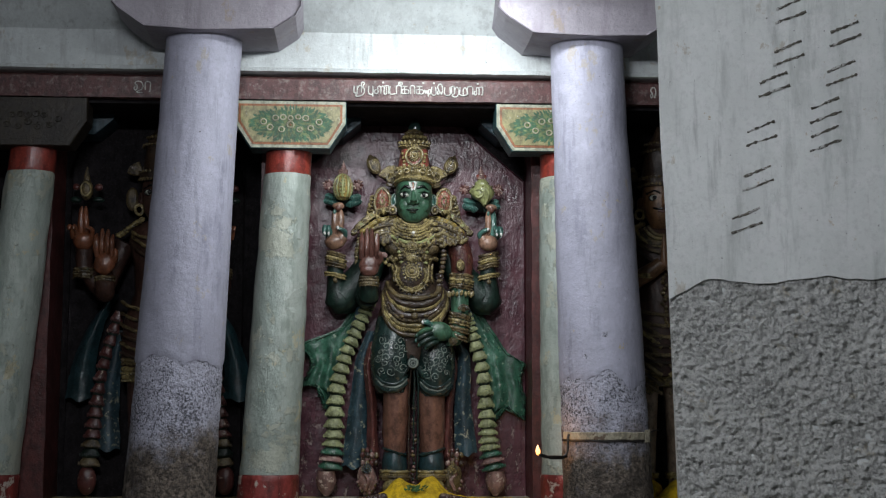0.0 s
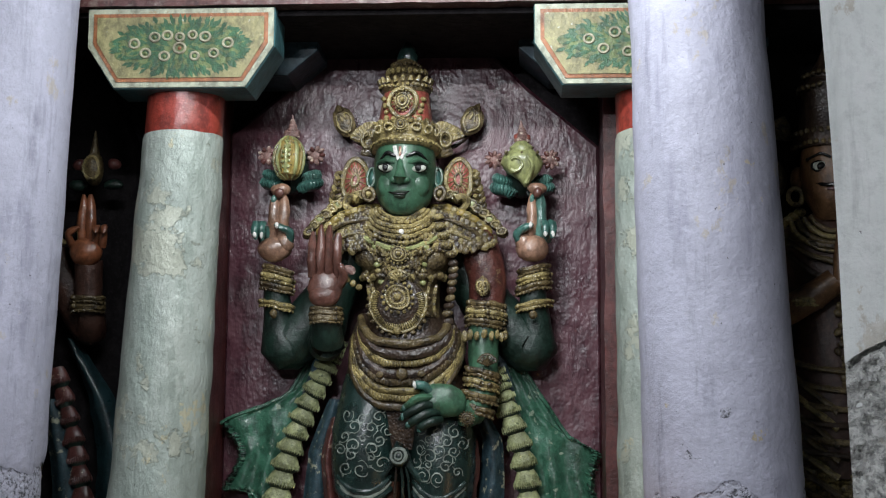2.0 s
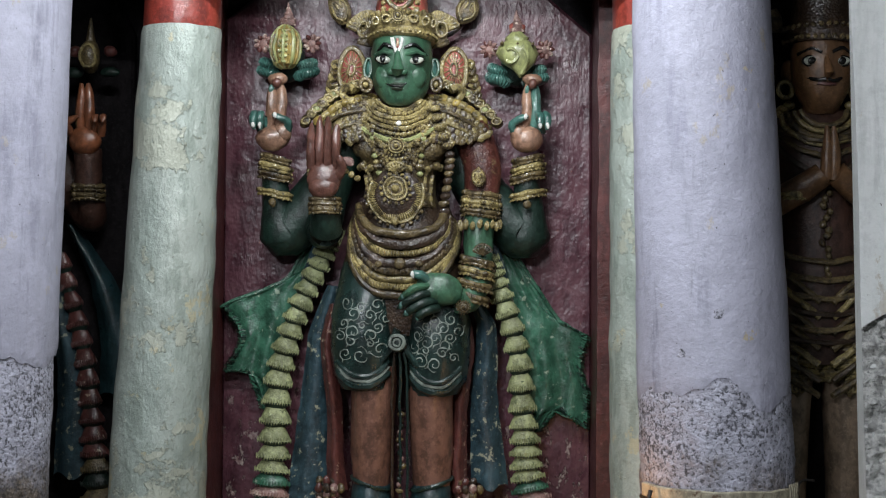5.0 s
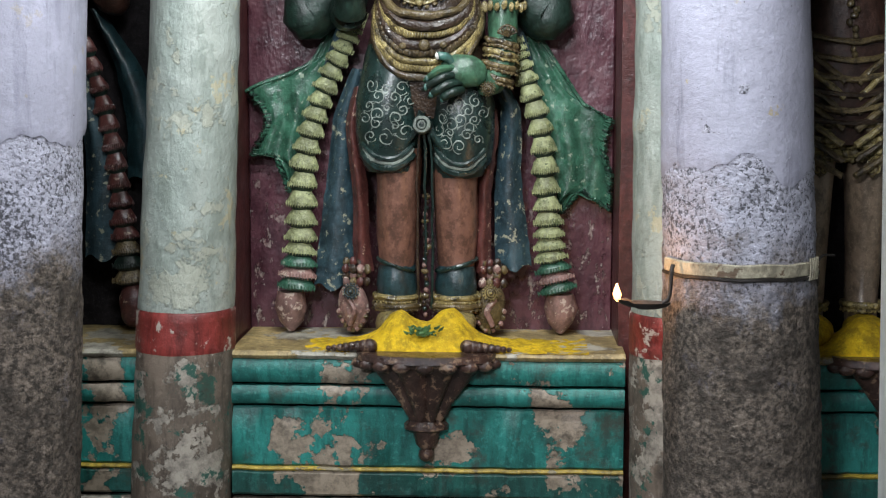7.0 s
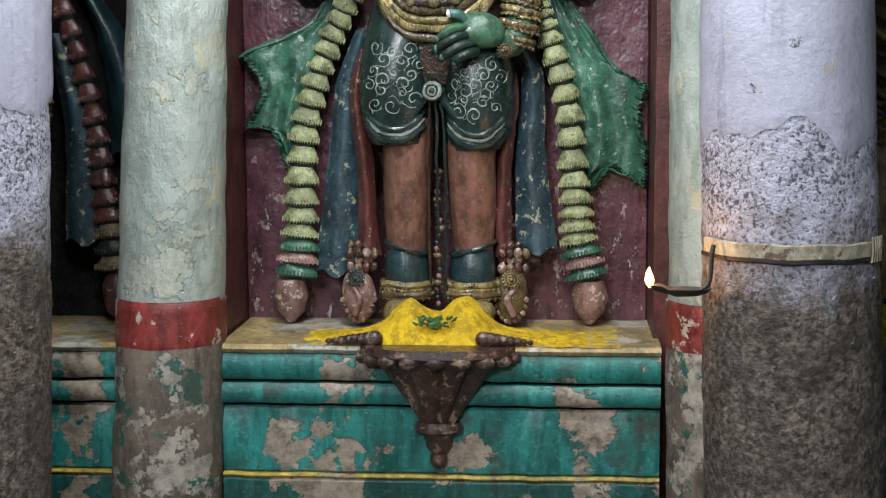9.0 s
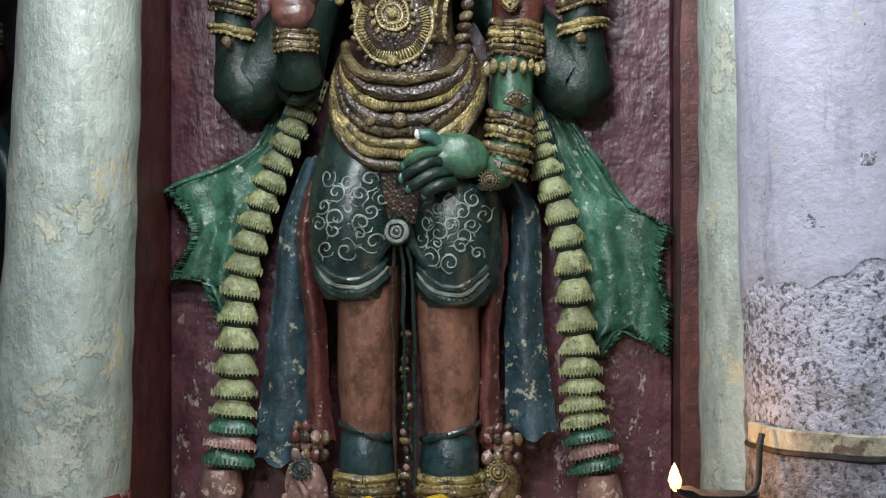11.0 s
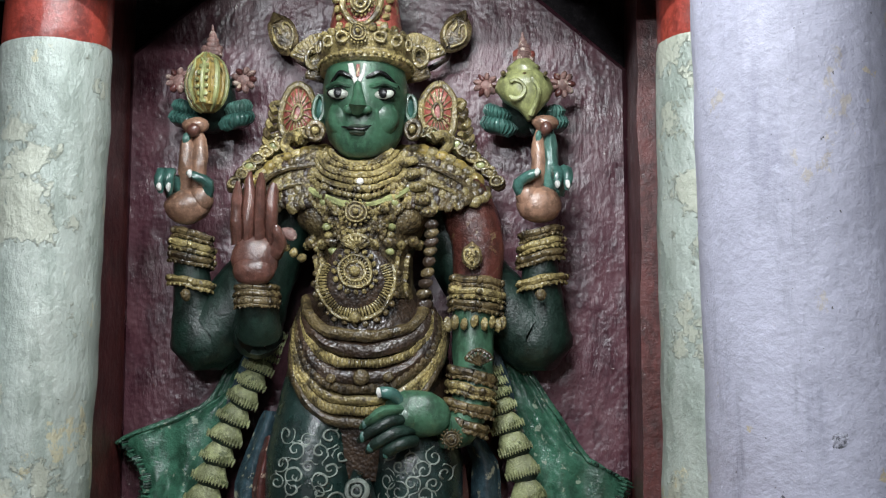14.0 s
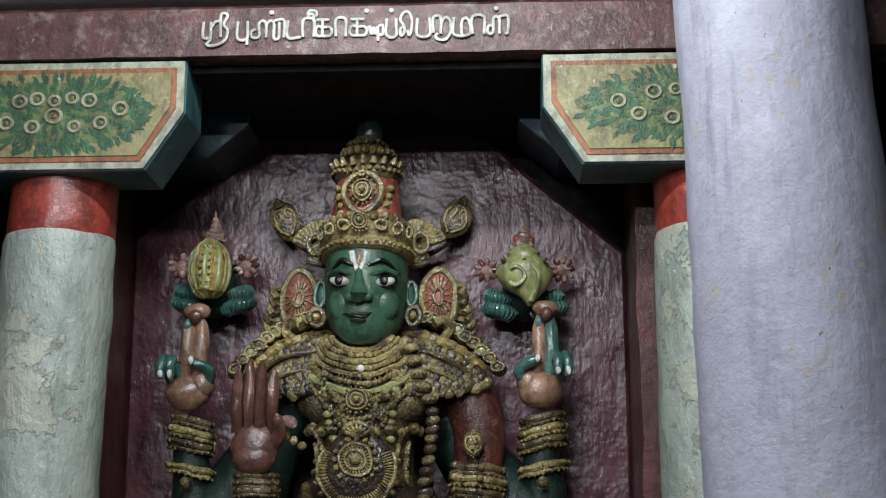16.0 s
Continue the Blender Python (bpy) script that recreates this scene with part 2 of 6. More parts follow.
def rough_render(name, top, low, z_top, z_low, patch=(0.085, 0.085, 0.12), pit=0.18, coarse=38, deep=0.016):
    """Bare sandy render under the whitewash, with traffic grime that fades in irregularly."""
    n = Nodes(name)
    speck = n.noise(95, 4, 0.7)
    dense = n.math("MULTIPLY", n.math("SUBTRACT", n.noise(4.5, 6, 0.7), 0.5), 0.45)
    c = n.mix(n.ramp(n.math("ADD", speck, dense), 0.40, 0.50), tuple(x * pit for x in top), top)
    c2 = n.mix(n.ramp(n.noise(48, 7, 0.75), 0.42, 0.60), tuple(x * 0.33 for x in low), tuple(x * 2.0 for x in low))
    c2 = n.mix(n.math("MULTIPLY", n.ramp(n.noise(8, 7, 0.72), 0.45, 0.62), 0.75), c2, tuple(x * 0.4 for x in low))
    c = n.mix(n.math("MULTIPLY", n.ramp(n.noise(coarse, 4, 0.6), 0.46, 0.36), 0.30), c, tuple(x * 0.55 for x in top))
    hz = n.math("ADD", n.height(), n.math("MULTIPLY", n.math("SUBTRACT", n.noise(5, 6, 0.7), 0.5), 0.7))
    c = n.mix(n.ramp(hz, z_top, z_low), c, c2)
    c = n.mix(n.math("MULTIPLY", n.ramp(n.math("ADD", n.noise(6, 6, 0.7), n.math("MULTIPLY", n.noise(60, 5, 0.8), 0.5)), 0.86, 0.96), 0.7), c, patch)
    h = n.math("ADD", n.math("MULTIPLY", speck, 0.6), n.noise(coarse, 4, 0.6))
    return n.done(c, 0.75, h, 1.0, deep)


def silver_green():
    """Silver-green oil paint over crumbling plaster: flaked coats, cream where the top coat has gone."""
    n = Nodes("silver_green_column_paint")
    c = n.mix(n.ramp(n.noise(4, 5, 0.6, (1.5, 1.5, 0.5)), 0.3, 0.7), (0.33, 0.385, 0.345), (0.47, 0.515, 0.465))
    c = n.mix(n.math("MULTIPLY", n.ramp(n.noise(11, 6, 0.7, (1.5, 1.5, 0.5)), 0.49, 0.6), 0.7), c, (0.25, 0.295, 0.255))
    flake = n.ramp(n.noise(3.6, 9, 0.70), 0.535, 0.550)
    c = n.mix(n.math("MULTIPLY", flake, 0.75), c, (0.46, 0.475, 0.385))
    c = n.mix(n.math("MULTIPLY", n.ramp(n.noise(5, 8, 0.72), 0.60, 0.612), 0.8), c, (0.50, 0.46, 0.30))
    c = n.mix(n.ramp(n.noise(34, 7, 0.75), 0.645, 0.66), c, (0.17, 0.19, 0.155))
    worn = n.ramp(n.math("ADD", n.height(), n.math("MULTIPLY", n.noise(6, 4), 0.5)), 1.35, 0.95)
    c = n.mix(n.math("MULTIPLY", n.ramp(n.noise(60, 6, 0.75), 0.50, 0.60), n.math("MULTIPLY", worn, 0.6)), c, (0.15, 0.17, 0.15))
    h = n.math("ADD", n.math("MULTIPLY", n.noise(9, 7, 0.66, (1.2, 1.2, 0.7)), 1.3), n.math("MULTIPLY", flake, 0.16))
    h = n.math("ADD", h, n.math("MULTIPLY", n.noise(42, 6, 0.7), 0.24))
    return n.done(c, n.math("ADD", 0.20, n.math("MULTIPLY", n.noise(25, 4), 0.36)), h, 1.0, 0.012, metal=0.1)


def peeled(name, color, under, at, dirt=(0.05, 0.04, 0.03), rough=0.42, third=None):
    """Old paint, streaked, with patches fallen off down to the plaster and dark grime."""
    n = Nodes(name)
    c = n.mix(n.ramp(n.noise(8, 5, 0.6, (1, 1, 0.5)), 0.36, 0.64), tuple(x * 0.6 for x in color), tuple(x * 1.35 for x in color))
    c = n.mix(n.math("MULTIPLY", n.ramp(n.noise(20, 7, 0.72, (1.6, 1.6, 0.35)), 0.46, 0.62), 0.75), c, tuple(x * 0.35 for x in color))
    c = n.mix(n.math("MULTIPLY", n.ramp(n.noise(45, 6, 0.7), 0.54, 0.64), 0.4), c, tuple(min(0.8, x * 1.8 + 0.04) for x in color))
    u = n.mix(n.ramp(n.noise(24, 7, 0.7), 0.42, 0.62), under, tuple(x * 0.45 for x in under))
    mask = n.ramp(n.noise(4.2, 8, 0.66), at, at + 0.012)
    c = n.mix(mask, c, u)
    if third:
        c = n.mix(n.ramp(n.noise(9, 8, 0.72), 0.565, 0.58), c, third)
    c = n.mix(n.math("MULTIPLY", n.ramp(n.noise(6, 7, 0.72), 0.54, 0.66), 0.8), c, dirt)
    h = n.math("SUBTRACT", n.math("MULTIPLY", n.noise(50, 6, 0.7), 0.6), n.math("MULTIPLY", mask, 0.8))
    return n.done(c, rough, h, 0.7, 0.007)


NICHE = panel_maroon()
WASH = whitewash("lavender_whitewash", (0.47, 0.47, 0.575), (0.28, 0.28, 0.36))
WASH_PIER = whitewash("grey_whitewash", (0.76, 0.79, 0.77), (0.50, 0.53, 0.51))
WASH_WALL = whitewash("white_limewash", (0.62, 0.66, 0.66), (0.42, 0.44, 0.44))
WASH_CAP = whitewash("lilac_limewash", (0.33, 0.305, 0.345), (0.24, 0.21, 0.25), (0.30, 0.24, 0.18))
RENDER = rough_render("grimy_sand_render", (0.52, 0.52, 0.62), (0.13, 0.105, 0.085), 1.12, 0.93)
RENDER_PIER = rough_render("pale_sand_render", (0.80, 0.80, 0.77), (0.66, 0.63, 0.55), 0.9, 0.3, (0.62, 0.54, 0.38), 0.60, 30, 0.030)
SILVER = silver_green()
TURQ = peeled("turquoise_plinth_paint", (0.02, 0.19, 0.165), (0.36, 0.30, 0.23), 0.572)
TURQ_DARK = peeled("dark_turquoise_plinth_paint", (0.012, 0.09, 0.075), (0.34, 0.28, 0.21), 0.545)
SLAB = peeled("cream_slab_paint", (0.40, 0.30, 0.13), (0.46, 0.43, 0.35), 0.53, (0.12, 0.09, 0.05))
BASE = peeled("peeled_column_base", (0.17, 0.135, 0.105), (0.42, 0.38, 0.32), 0.525, (0.05, 0.04, 0.03), 0.6, (0.03, 0.10, 0.075))
REDBAND = peeled("red_column_band", (0.22, 0.035, 0.03), (0.20, 0.05, 0.04), 0.69, (0.05, 0.04, 0.03), 0.42, (0.5, 0.44, 0.38))
LINE = peeled("yellow_line_paint", (0.42, 0.30, 0.04), (0.3, 0.25, 0.15), 0.6)
LOTUS = paint("black_brown_lotus_paint", (0.05, 0.026, 0.02), 0.34, 0.6, (0.20, 0.13, 0.085), 0.61, 0.5, coat=0.3)
POWDER = paint("turmeric_powder", (0.62, 0.40, 0.006), 0.85, 0.25, None, bump=0.6)
IRON = paint("sooty_iron", (0.03, 0.025, 0.022), 0.5, 0.4, None)
STRAP = paint("cream_painted_strap", (0.42, 0.38, 0.28), 0.5, 0.3, (0.12, 0.08, 0.05), 0.62)
STONE = rough_render("stone_floor", (0.25, 0.24, 0.22), (0.2, 0.19, 0.17), 0.5, -0.5)
SCRATCH = paint("brown_scratch_marks", (0.12, 0.11, 0.085), 0.7, 0.5, (0.5, 0.5, 0.48), 0.58)
SPRIG = paint("green_sprig", (0.10, 0.22, 0.08), 0.6, 0.4)


def glowing(name, color, power):
    m = bpy.data.materials.new(name)
    m.use_nodes = True
    b = m.node_tree.nodes["Principled BSDF"]
    b.inputs["Emission Color"].default_value = (*color, 1)
    b.inputs["Emission Strength"].default_value = power
    return m


FLAME = glowing("flame", (1.0, 0.42, 0.10), 3.6)
TUBE = glowing("fluorescent_tube", (0.85, 0.95, 1.0), 6)


# ---- mesh tools ----
class Form:
    """Collects vertices and faces of one mesh, each face with its material."""

    def __init__(self):
        self.v, self.f, self.m, self.mats = [], [], [], []

    def slot(self, mat):
        if mat not in self.mats:
            self.mats.append(mat)
        return self.mats.index(mat)

    def rings(self, rings, mat, caps=True, wrap=True, stripes=None):
        """Skins a list of equal loops of points. stripes: a material for each gap between loops."""
        k, n, base = self.slot(mat), len(rings[0]), len(self.v)
        for r in rings:
            self.v.extend(tuple(p) for p in r)
        for i in range(len(rings) - 1):
            s = self.slot(stripes[i]) if stripes else k
            for j in range(n if wrap else n - 1):
                a, b = base + i * n + j, base + i * n + (j + 1) % n
                self.f.append((a, b, b + n, a + n))
                self.m.append(s)
        if caps and wrap:
            self.f.append(tuple(range(base + n - 1, base - 1, -1)))
            self.f.append(tuple(range(base + (len(rings) - 1) * n, base + len(rings) * n)))
            self.m += [k, k]
        return self

    def loft(self, rows, mat, seg=32, stripes=None):
        """Rows of z, centre x, centre y, half width, half depth."""
        return self.rings([[(cx + rx * math.sin(a), cy - ry * math.cos(a), z) for a in (math.tau * j / seg for j in range(seg))] for z, cx, cy, rx, ry in rows], mat, stripes=stripes)

    def tube(self, pts, radii, mat, seg=8, flat=1.0, stripes=None):
        """A tube along points; flat squashes it in depth."""
        pts = [Vector(p) for p in pts]
        rad = radii if isinstance(radii, (list, tuple)) else [radii] * len(pts)
        rings = []
        for i, p in enumerate(pts):
            d = (pts[min(i + 1, len(pts) - 1)] - pts[max(i - 1, 0)])
            d = d.normalized() if d.length > 1e-9 else Vector((0, 0, 1))
            ref = Vector((0, -1, 0)) if abs(d.y) < 0.9 else Vector((0, 0, 1))
            side = d.cross(ref).normalized()
            fore = side.cross(d)
            rings.append([p + rad[i] * (math.cos(a) * side + flat * math.sin(a) * fore) for a in (math.tau * j / seg for j in range(seg))])
        return self.rings(rings, mat, stripes=stripes)

    def ball(self, c, r, mat, seg=10, rows=6, turn=0.0):
        """An ellipsoid; turn leans it in the plane of the wall, in degrees."""
        r = r if isinstance(r, tuple) else (r, r, r)
        ca, sa = math.cos(radians(turn)), math.sin(radians(turn))
        rings = []
        for i in range(rows + 1):
            t = math.pi * (i + (0.08 if i == 0 else -0.08 if i == rows else 0)) / rows
            loop = []
            for j in range(seg):
                a = math.tau * j / seg
                x, y, z = r[0] * math.sin(t) * math.sin(a), -r[1] * math.sin(t) * math.cos(a), -r[2] * math.cos(t)
                loop.append((c[0] + ca * x - sa * z, c[1] + y, c[2] + sa * x + ca * z))
            rings.append(loop)
        return self.rings(rings, mat)

    def hoop(self, c, rx, rz, r, mat, n=20, a0=0.0, a1=360.0, seg=6, dy=0.0):
        """A ring or arc in the plane of the wall."""
        k = [radians(a0 + (a1 - a0) * i / n) for i in range(n + 1)]
        return self.tube([(c[0] + rx * math.sin(a), c[1] + dy * abs(math.sin(a)), c[2] + rz * math.cos(a)) for a in k], r, mat, seg)

    def slabbed(self, outline, y0, y1, mat, bevel=0.0):
        """An outline in x, z pushed from y0 (front) to y1; bevel softens the front edge."""
        cx, cz = sum(p[0] for p in outline) / len(outline), sum(p[1] for p in outline) / len(outline)

        def shrink(p, d):
            v = Vector((p[0] - cx, p[1] - cz))
            k = max(0.0, 1 - d / max(v.length, 1e-6))
            return cx + v.x * k, cz + v.y * k

        loops = [(y0, bevel), (y0 + bevel, 0.0), (y1, 0.0)] if bevel else [(y0, 0.0), (y1, 0.0)]
        return self.rings([[(shrink(p, b)[0], y, shrink(p, b)[1]) for p in outline] for y, b in loops], mat)

    def box(self, x0, x1, y0, y1, z0, z1, mat, b=0.0):
        return self.slabbed([(x0, z0), (x1, z0), (x1, z1), (x0, z1)], y0, y1, mat, b)

    def sheet(self, nu, nv, fn, mat):
        """A grid of nu x nv points fn(u, v), u and v from 0 to 1."""
        return self.rings([[fn(i / (nu - 1), j / (nv - 1)) for j in range(nv)] for i in range(nu)], mat, caps=False, wrap=False)

    def mesh(self, name, smooth=True):
        me = bpy.data.meshes.new(name)
        me.from_pydata(self.v, [], self.f)
        for mat in self.mats:
            me.materials.append(mat)
        me.polygons.foreach_set("material_index", self.m)
        if smooth:
            me.polygons.foreach_set("use_smooth", [True] * len(self.f))
        me.update()
        bm = bmesh.new()
        bm.from_mesh(me)
        bmesh.ops.recalc_face_normals(bm, faces=bm.faces)
        bm.to_mesh(me)
        bm.free()
        if smooth:
            me.set_sharp_from_angle(angle=radians(42))
        return me


def part(name, form, parent=None, label="", smooth=True):
    ob = new(name, form.mesh(name, smooth))
    ob.parent = parent
    return tagged(ob, label)


def thing(name, label, category, group="", kind=""):
    return tagged(new(name), label, category, group, kind)


def wob(x, y, z, s, seed=0.0):
    return noise.noise(Vector((x * s + seed, y * s - seed, z * s + 2 * seed)))


def along(points, n):
    """n points evenly along a smooth curve through the given ones."""
    p = [Vector(q) for q in points]
    p = [2 * p[0] - p[1]] + p + [2 * p[-1] - p[-2]]
    out = []
    for i in range(n):
        s = i / (n - 1) * (len(p) - 3)
        k = min(int(s), len(p) - 4)
        t = s - k
        a, b, c, d = p[k : k + 4]
        out.append(0.5 * (2 * b + (c - a) * t + (2 * a - 5 * b + 4 * c - d) * t * t + (3 * b - a - 3 * c + d) * t ** 3))
    return out


# ---- setting ----
def structure(name, form, label="", smooth=False):
    return tagged(part(name, form, None, label, smooth), kind="structure")


structure("floor", Form().box(-5, 5, -10, 1.0, -0.2, 0.0, STONE), "worn grey stone floor of the hall")
structure("ceiling", Form().sheet(40, 60, lambda u, v: (-5 + 10 * v, -10 + 9.28 * u, 3.3 + 0.012 * wob(10 * v, 9 * u, 0, 2)), WASH_WALL).box(-5, 5, -10, 1.0, 3.34, 3.6, WASH_WALL), "limewashed stone slab ceiling", True)
structure("wall_south", Form().box(-5, 5, -10.2, -10, 0, 3.4, WASH_WALL), "limewashed wall behind the aisle")
structure("wall_west", Form().box(-5.2, -5, -10.2, 1.0, 0, 3.4, WASH_WALL), "limewashed side wall")
structure("wall_east", Form().box(5, 5.2, -10.2, 1.0, 0, 3.4, WASH_WALL), "limewashed side wall")
structure("wall_north", Form().box(-5, 5, 0.05, 0.4, 0, 3.4, SHADE_BLACK), "rear wall of the niches, coloured black for shade")

# white cornice over the niches: fascia, slim moulding and a cove up to the ceiling
CORNICE = [(-0.60, 2.925), (-0.635, 2.93), (-0.64, 2.948), (-0.615, 2.956), (-0.605, 3.03), (-0.608, 3.145), (-0.625, 3.158), (-0.78, 3.305)]
fascia = Form()
fascia.rings([[(-5 + 10 * i / 160, y + 0.006 * wob(i * 0.4, y, z, 3), z + 0.004 * wob(i * 0.3, z, y, 2, 4)) for i in range(161)] for y, z in CORNICE], WASH_WALL, caps=False, wrap=False)
fascia.box(-5, 5, -0.59, 0.05, 2.93, 3.5, WASH_WALL)
structure("cornice", fascia, "white limewashed plaster cornice with a slim moulding", True)

lintel = structure("lintel_beam", Form().rings([[(-5 + 10 * i / 120, y + 0.004 * wob(i * 0.5, y, z, 2), z + 0.003 * wob(i * 0.4, y, z, 3)) for y, z in ((-0.585, 2.79), (-0.588, 2.90), (-0.57, 2.915), (0.05, 2.915), (0.05, 2.79))] for i in range(121)], LINTEL), "maroon painted beam with white painted lettering", True)


structure("niche_soffit", Form().box(-4.9, 4.9, -0.52, 0.05, 2.772, 2.795, SHADE_BLACK), "soffit over the niches, coloured black for shade")

# painted letters, each a few brush strokes in a box one unit high
PA = [[(0, 1), (0, 0), (1, 0), (1, 1)]]
KAAL = [[(0, 0), (0, 1), (1, 1), (1, 0)]]
KA = [[(0.05, 1), (0.85, 1)], [(0.42, 1), (0.42, 0.05)], [(0.42, 0.55), (0.12, 0.6), (0, 0.3), (0.12, 0.05), (0.42, 0.05), (0.85, 0.05), (1, 0.3), (0.85, 0.55), (0.42, 0.55)]]
GLYPHS = {
    "shri": [[(0, 1), (0, 0.1), (0.3, 0.05)], [(0.3, 1), (0.3, 0), (0.15, -0.3), (0.35, -0.42), (0.7, -0.3), (0.95, 0), (1, 0.5), (0.85, 0.8), (0.92, 1.1), (1, 1.35), (0.85, 1.5), (0.72, 1.3), (0.72, 0.1)], [(0.3, 0.6), (0.5, 1), (0.72, 1)]],
    "pu": PA + [[(1, 0), (1, -0.4)]],
    "nn": [[(0.16, 0.5), (0.02, 0.4), (0.03, 0.08), (0.16, 0), (0.26, 0.15), (0.24, 0.8), (0.35, 1), (0.46, 0.8), (0.47, 0)], [(0.47, 0.8), (0.58, 1), (0.7, 0.8), (0.7, 0), (0.85, 0), (0.85, 0.9)], [(0.7, 1), (1, 1), (1, 0)]],
    "ta": [[(0, 1), (0, 0), (1, 0)]],
    "ree": [[(0, 0), (0, 1), (0.8, 1), (0.8, 0)], [(0.8, 1), (0.7, 1.35), (0.35, 1.3), (0.5, 1.55), (0.95, 1.5), (1, 1.25), (0.85, 1.2)]],
    "ka": KA,
    "aa": KAAL,
    "ksha": [[(x * 0.52, y) for x, y in s] for s in KA] + [[(0.52, 0.3), (0.6, 0.55), (0.65, 0.1), (0.71, 0.5), (0.76, 0.1), (0.84, 0.5), (0.86, -0.3)], [(0.86, 0.05), (1, 0.1), (0.99, 0.6), (0.86, 0.55)]],
    "pp": PA,
    "e": [[(0.3, 0.5), (0.1, 0.35), (0.15, 0), (0.35, 0.1), (0.4, 0.5), (0.1, 0.9), (0.3, 1.3), (0.7, 1.35), (0.95, 0.9), (0.9, 0.3), (0.75, 0), (0.6, 0.3)]],
    "pa": PA,
    "ru": [[(0.05, 0.1), (0.05, 1), (0.45, 1), (0.45, 0.05)], [(0.45, 0.6), (0.7, 1), (0.95, 0.8), (1, 0.2), (0.75, -0.25), (0.4, -0.3), (0.15, -0.1), (0.3, 0.1)]],
    "ma": [[(0, 1), (0, 0), (1, 0), (1, 0.7), (0.75, 0.95), (0.5, 0.7), (0.5, 0)]],
    "lla": [[(0.3, 0.45), (0.08, 0.45), (0.03, 0.1), (0.2, 0), (0.3, 0.2), (0.3, 0.85), (0.45, 1), (0.6, 0.8), (0.6, 0)], [(0.6, 1), (1, 1), (1, 0.1), (0.85, 0)]],
    "i": [[(0.2, 0.5), (0, 0.3), (0.1, 0), (0.3, 0.1), (0.3, 0.6), (0.1, 0.8), (0.25, 1.1), (0.7, 1.1), (0.95, 0.6), (0.8, 0.1), (0.5, -0.1), (0.3, -0.3), (0.9, -0.35)]],
    "ra": [[(0, 0), (0, 1), (1, 1), (1, 0), (0.8, -0.25)]],
}
UNIT = 0.000488


def lettering(x0, z0, rows):
    """Rows of glyph, left edge, right edge (in brush units), dot above or not."""
    for glyph, l, r, dot in rows:
        f = Form()
        w, h = (r - l - 10) * UNIT, 0.040
        xl = x0 + (l + 5) * UNIT
        for s in GLYPHS[glyph]:
            pts = along([(xl + w * x, -0.5925, z0 + h * z) for x, z in s], 6 * len(s))
            f.tube(pts, [0.0033 + 0.0006 * wob(i, l, 0, 0.7) for i in range(len(pts))], LETTER, 7, 0.4)
        if dot:
            f.ball((xl + w * dot, -0.5925, z0 + h * 1.48), (0.0062, 0.002, 0.006), LETTER, 10, 5)
        part("letter", f, lintel)


lettering(-0.394, 2.828, [("shri", 40, 160, 0), ("pu", 198, 252, 0), ("nn", 258, 420, 0.62), ("ta", 428, 498, 0), ("ree", 498, 568, 0), ("ka", 555, 640, 0), ("aa", 648, 702, 0), ("ksha", 712, 872, 0.5), ("pp", 880, 932, 0.5), ("e", 936, 1008, 0), ("pa", 1020, 1085, 0), ("ru", 1088, 1182, 0), ("ma", 1186, 1266, 0), ("aa", 1270, 1332, 0), ("lla", 1336, 1440, 0.45)])
lettering(-1.53, 2.828, [("i", 20, 130, 0), ("ra", 140, 200, 0)])
lettering(1.20, 2.828, [("e", 0, 75, 0)])

# partition walls between the niches, behind the columns
for x0, x1 in ((-2.22, -1.98), (-0.87, -0.665), (0.60, 0.87), (2.06, 2.34)):
    w = Form()
    w.rings([[(x, y, 0.05 + 2.75 * i / 60 + 0.0 * x) for x, y in ((x0 + 0.006 * wob(x0, 0, i, 0.3), -0.30), (x1 - 0.006 * wob(x1, 0, i, 0.3), -0.30), (x1, 0.06), (x0, 0.06))] for i in range(61)], REVEAL)
    structure("partition_wall", w, "dark red painted partition between niches")

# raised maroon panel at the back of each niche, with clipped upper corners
# the two side panels are coloured black for the shade in their bays
for cx, w0, w1, mat in ((-0.03, 0.635, 0.63, NICHE), (-1.46, 0.48, 0.48, SHADE_BLACK), (1.485, 0.52, 0.52, SHADE_BLACK)):
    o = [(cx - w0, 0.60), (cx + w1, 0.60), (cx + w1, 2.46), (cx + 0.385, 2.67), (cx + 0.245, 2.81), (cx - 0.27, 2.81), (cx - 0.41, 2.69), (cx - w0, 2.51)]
    structure("niche_panel", Form().slabbed(o, 0.0, 0.06, mat, 0.012), "glossy purple-maroon painted back panel of the niche" if mat is NICHE else "back panel of a side niche, coloured black for shade")


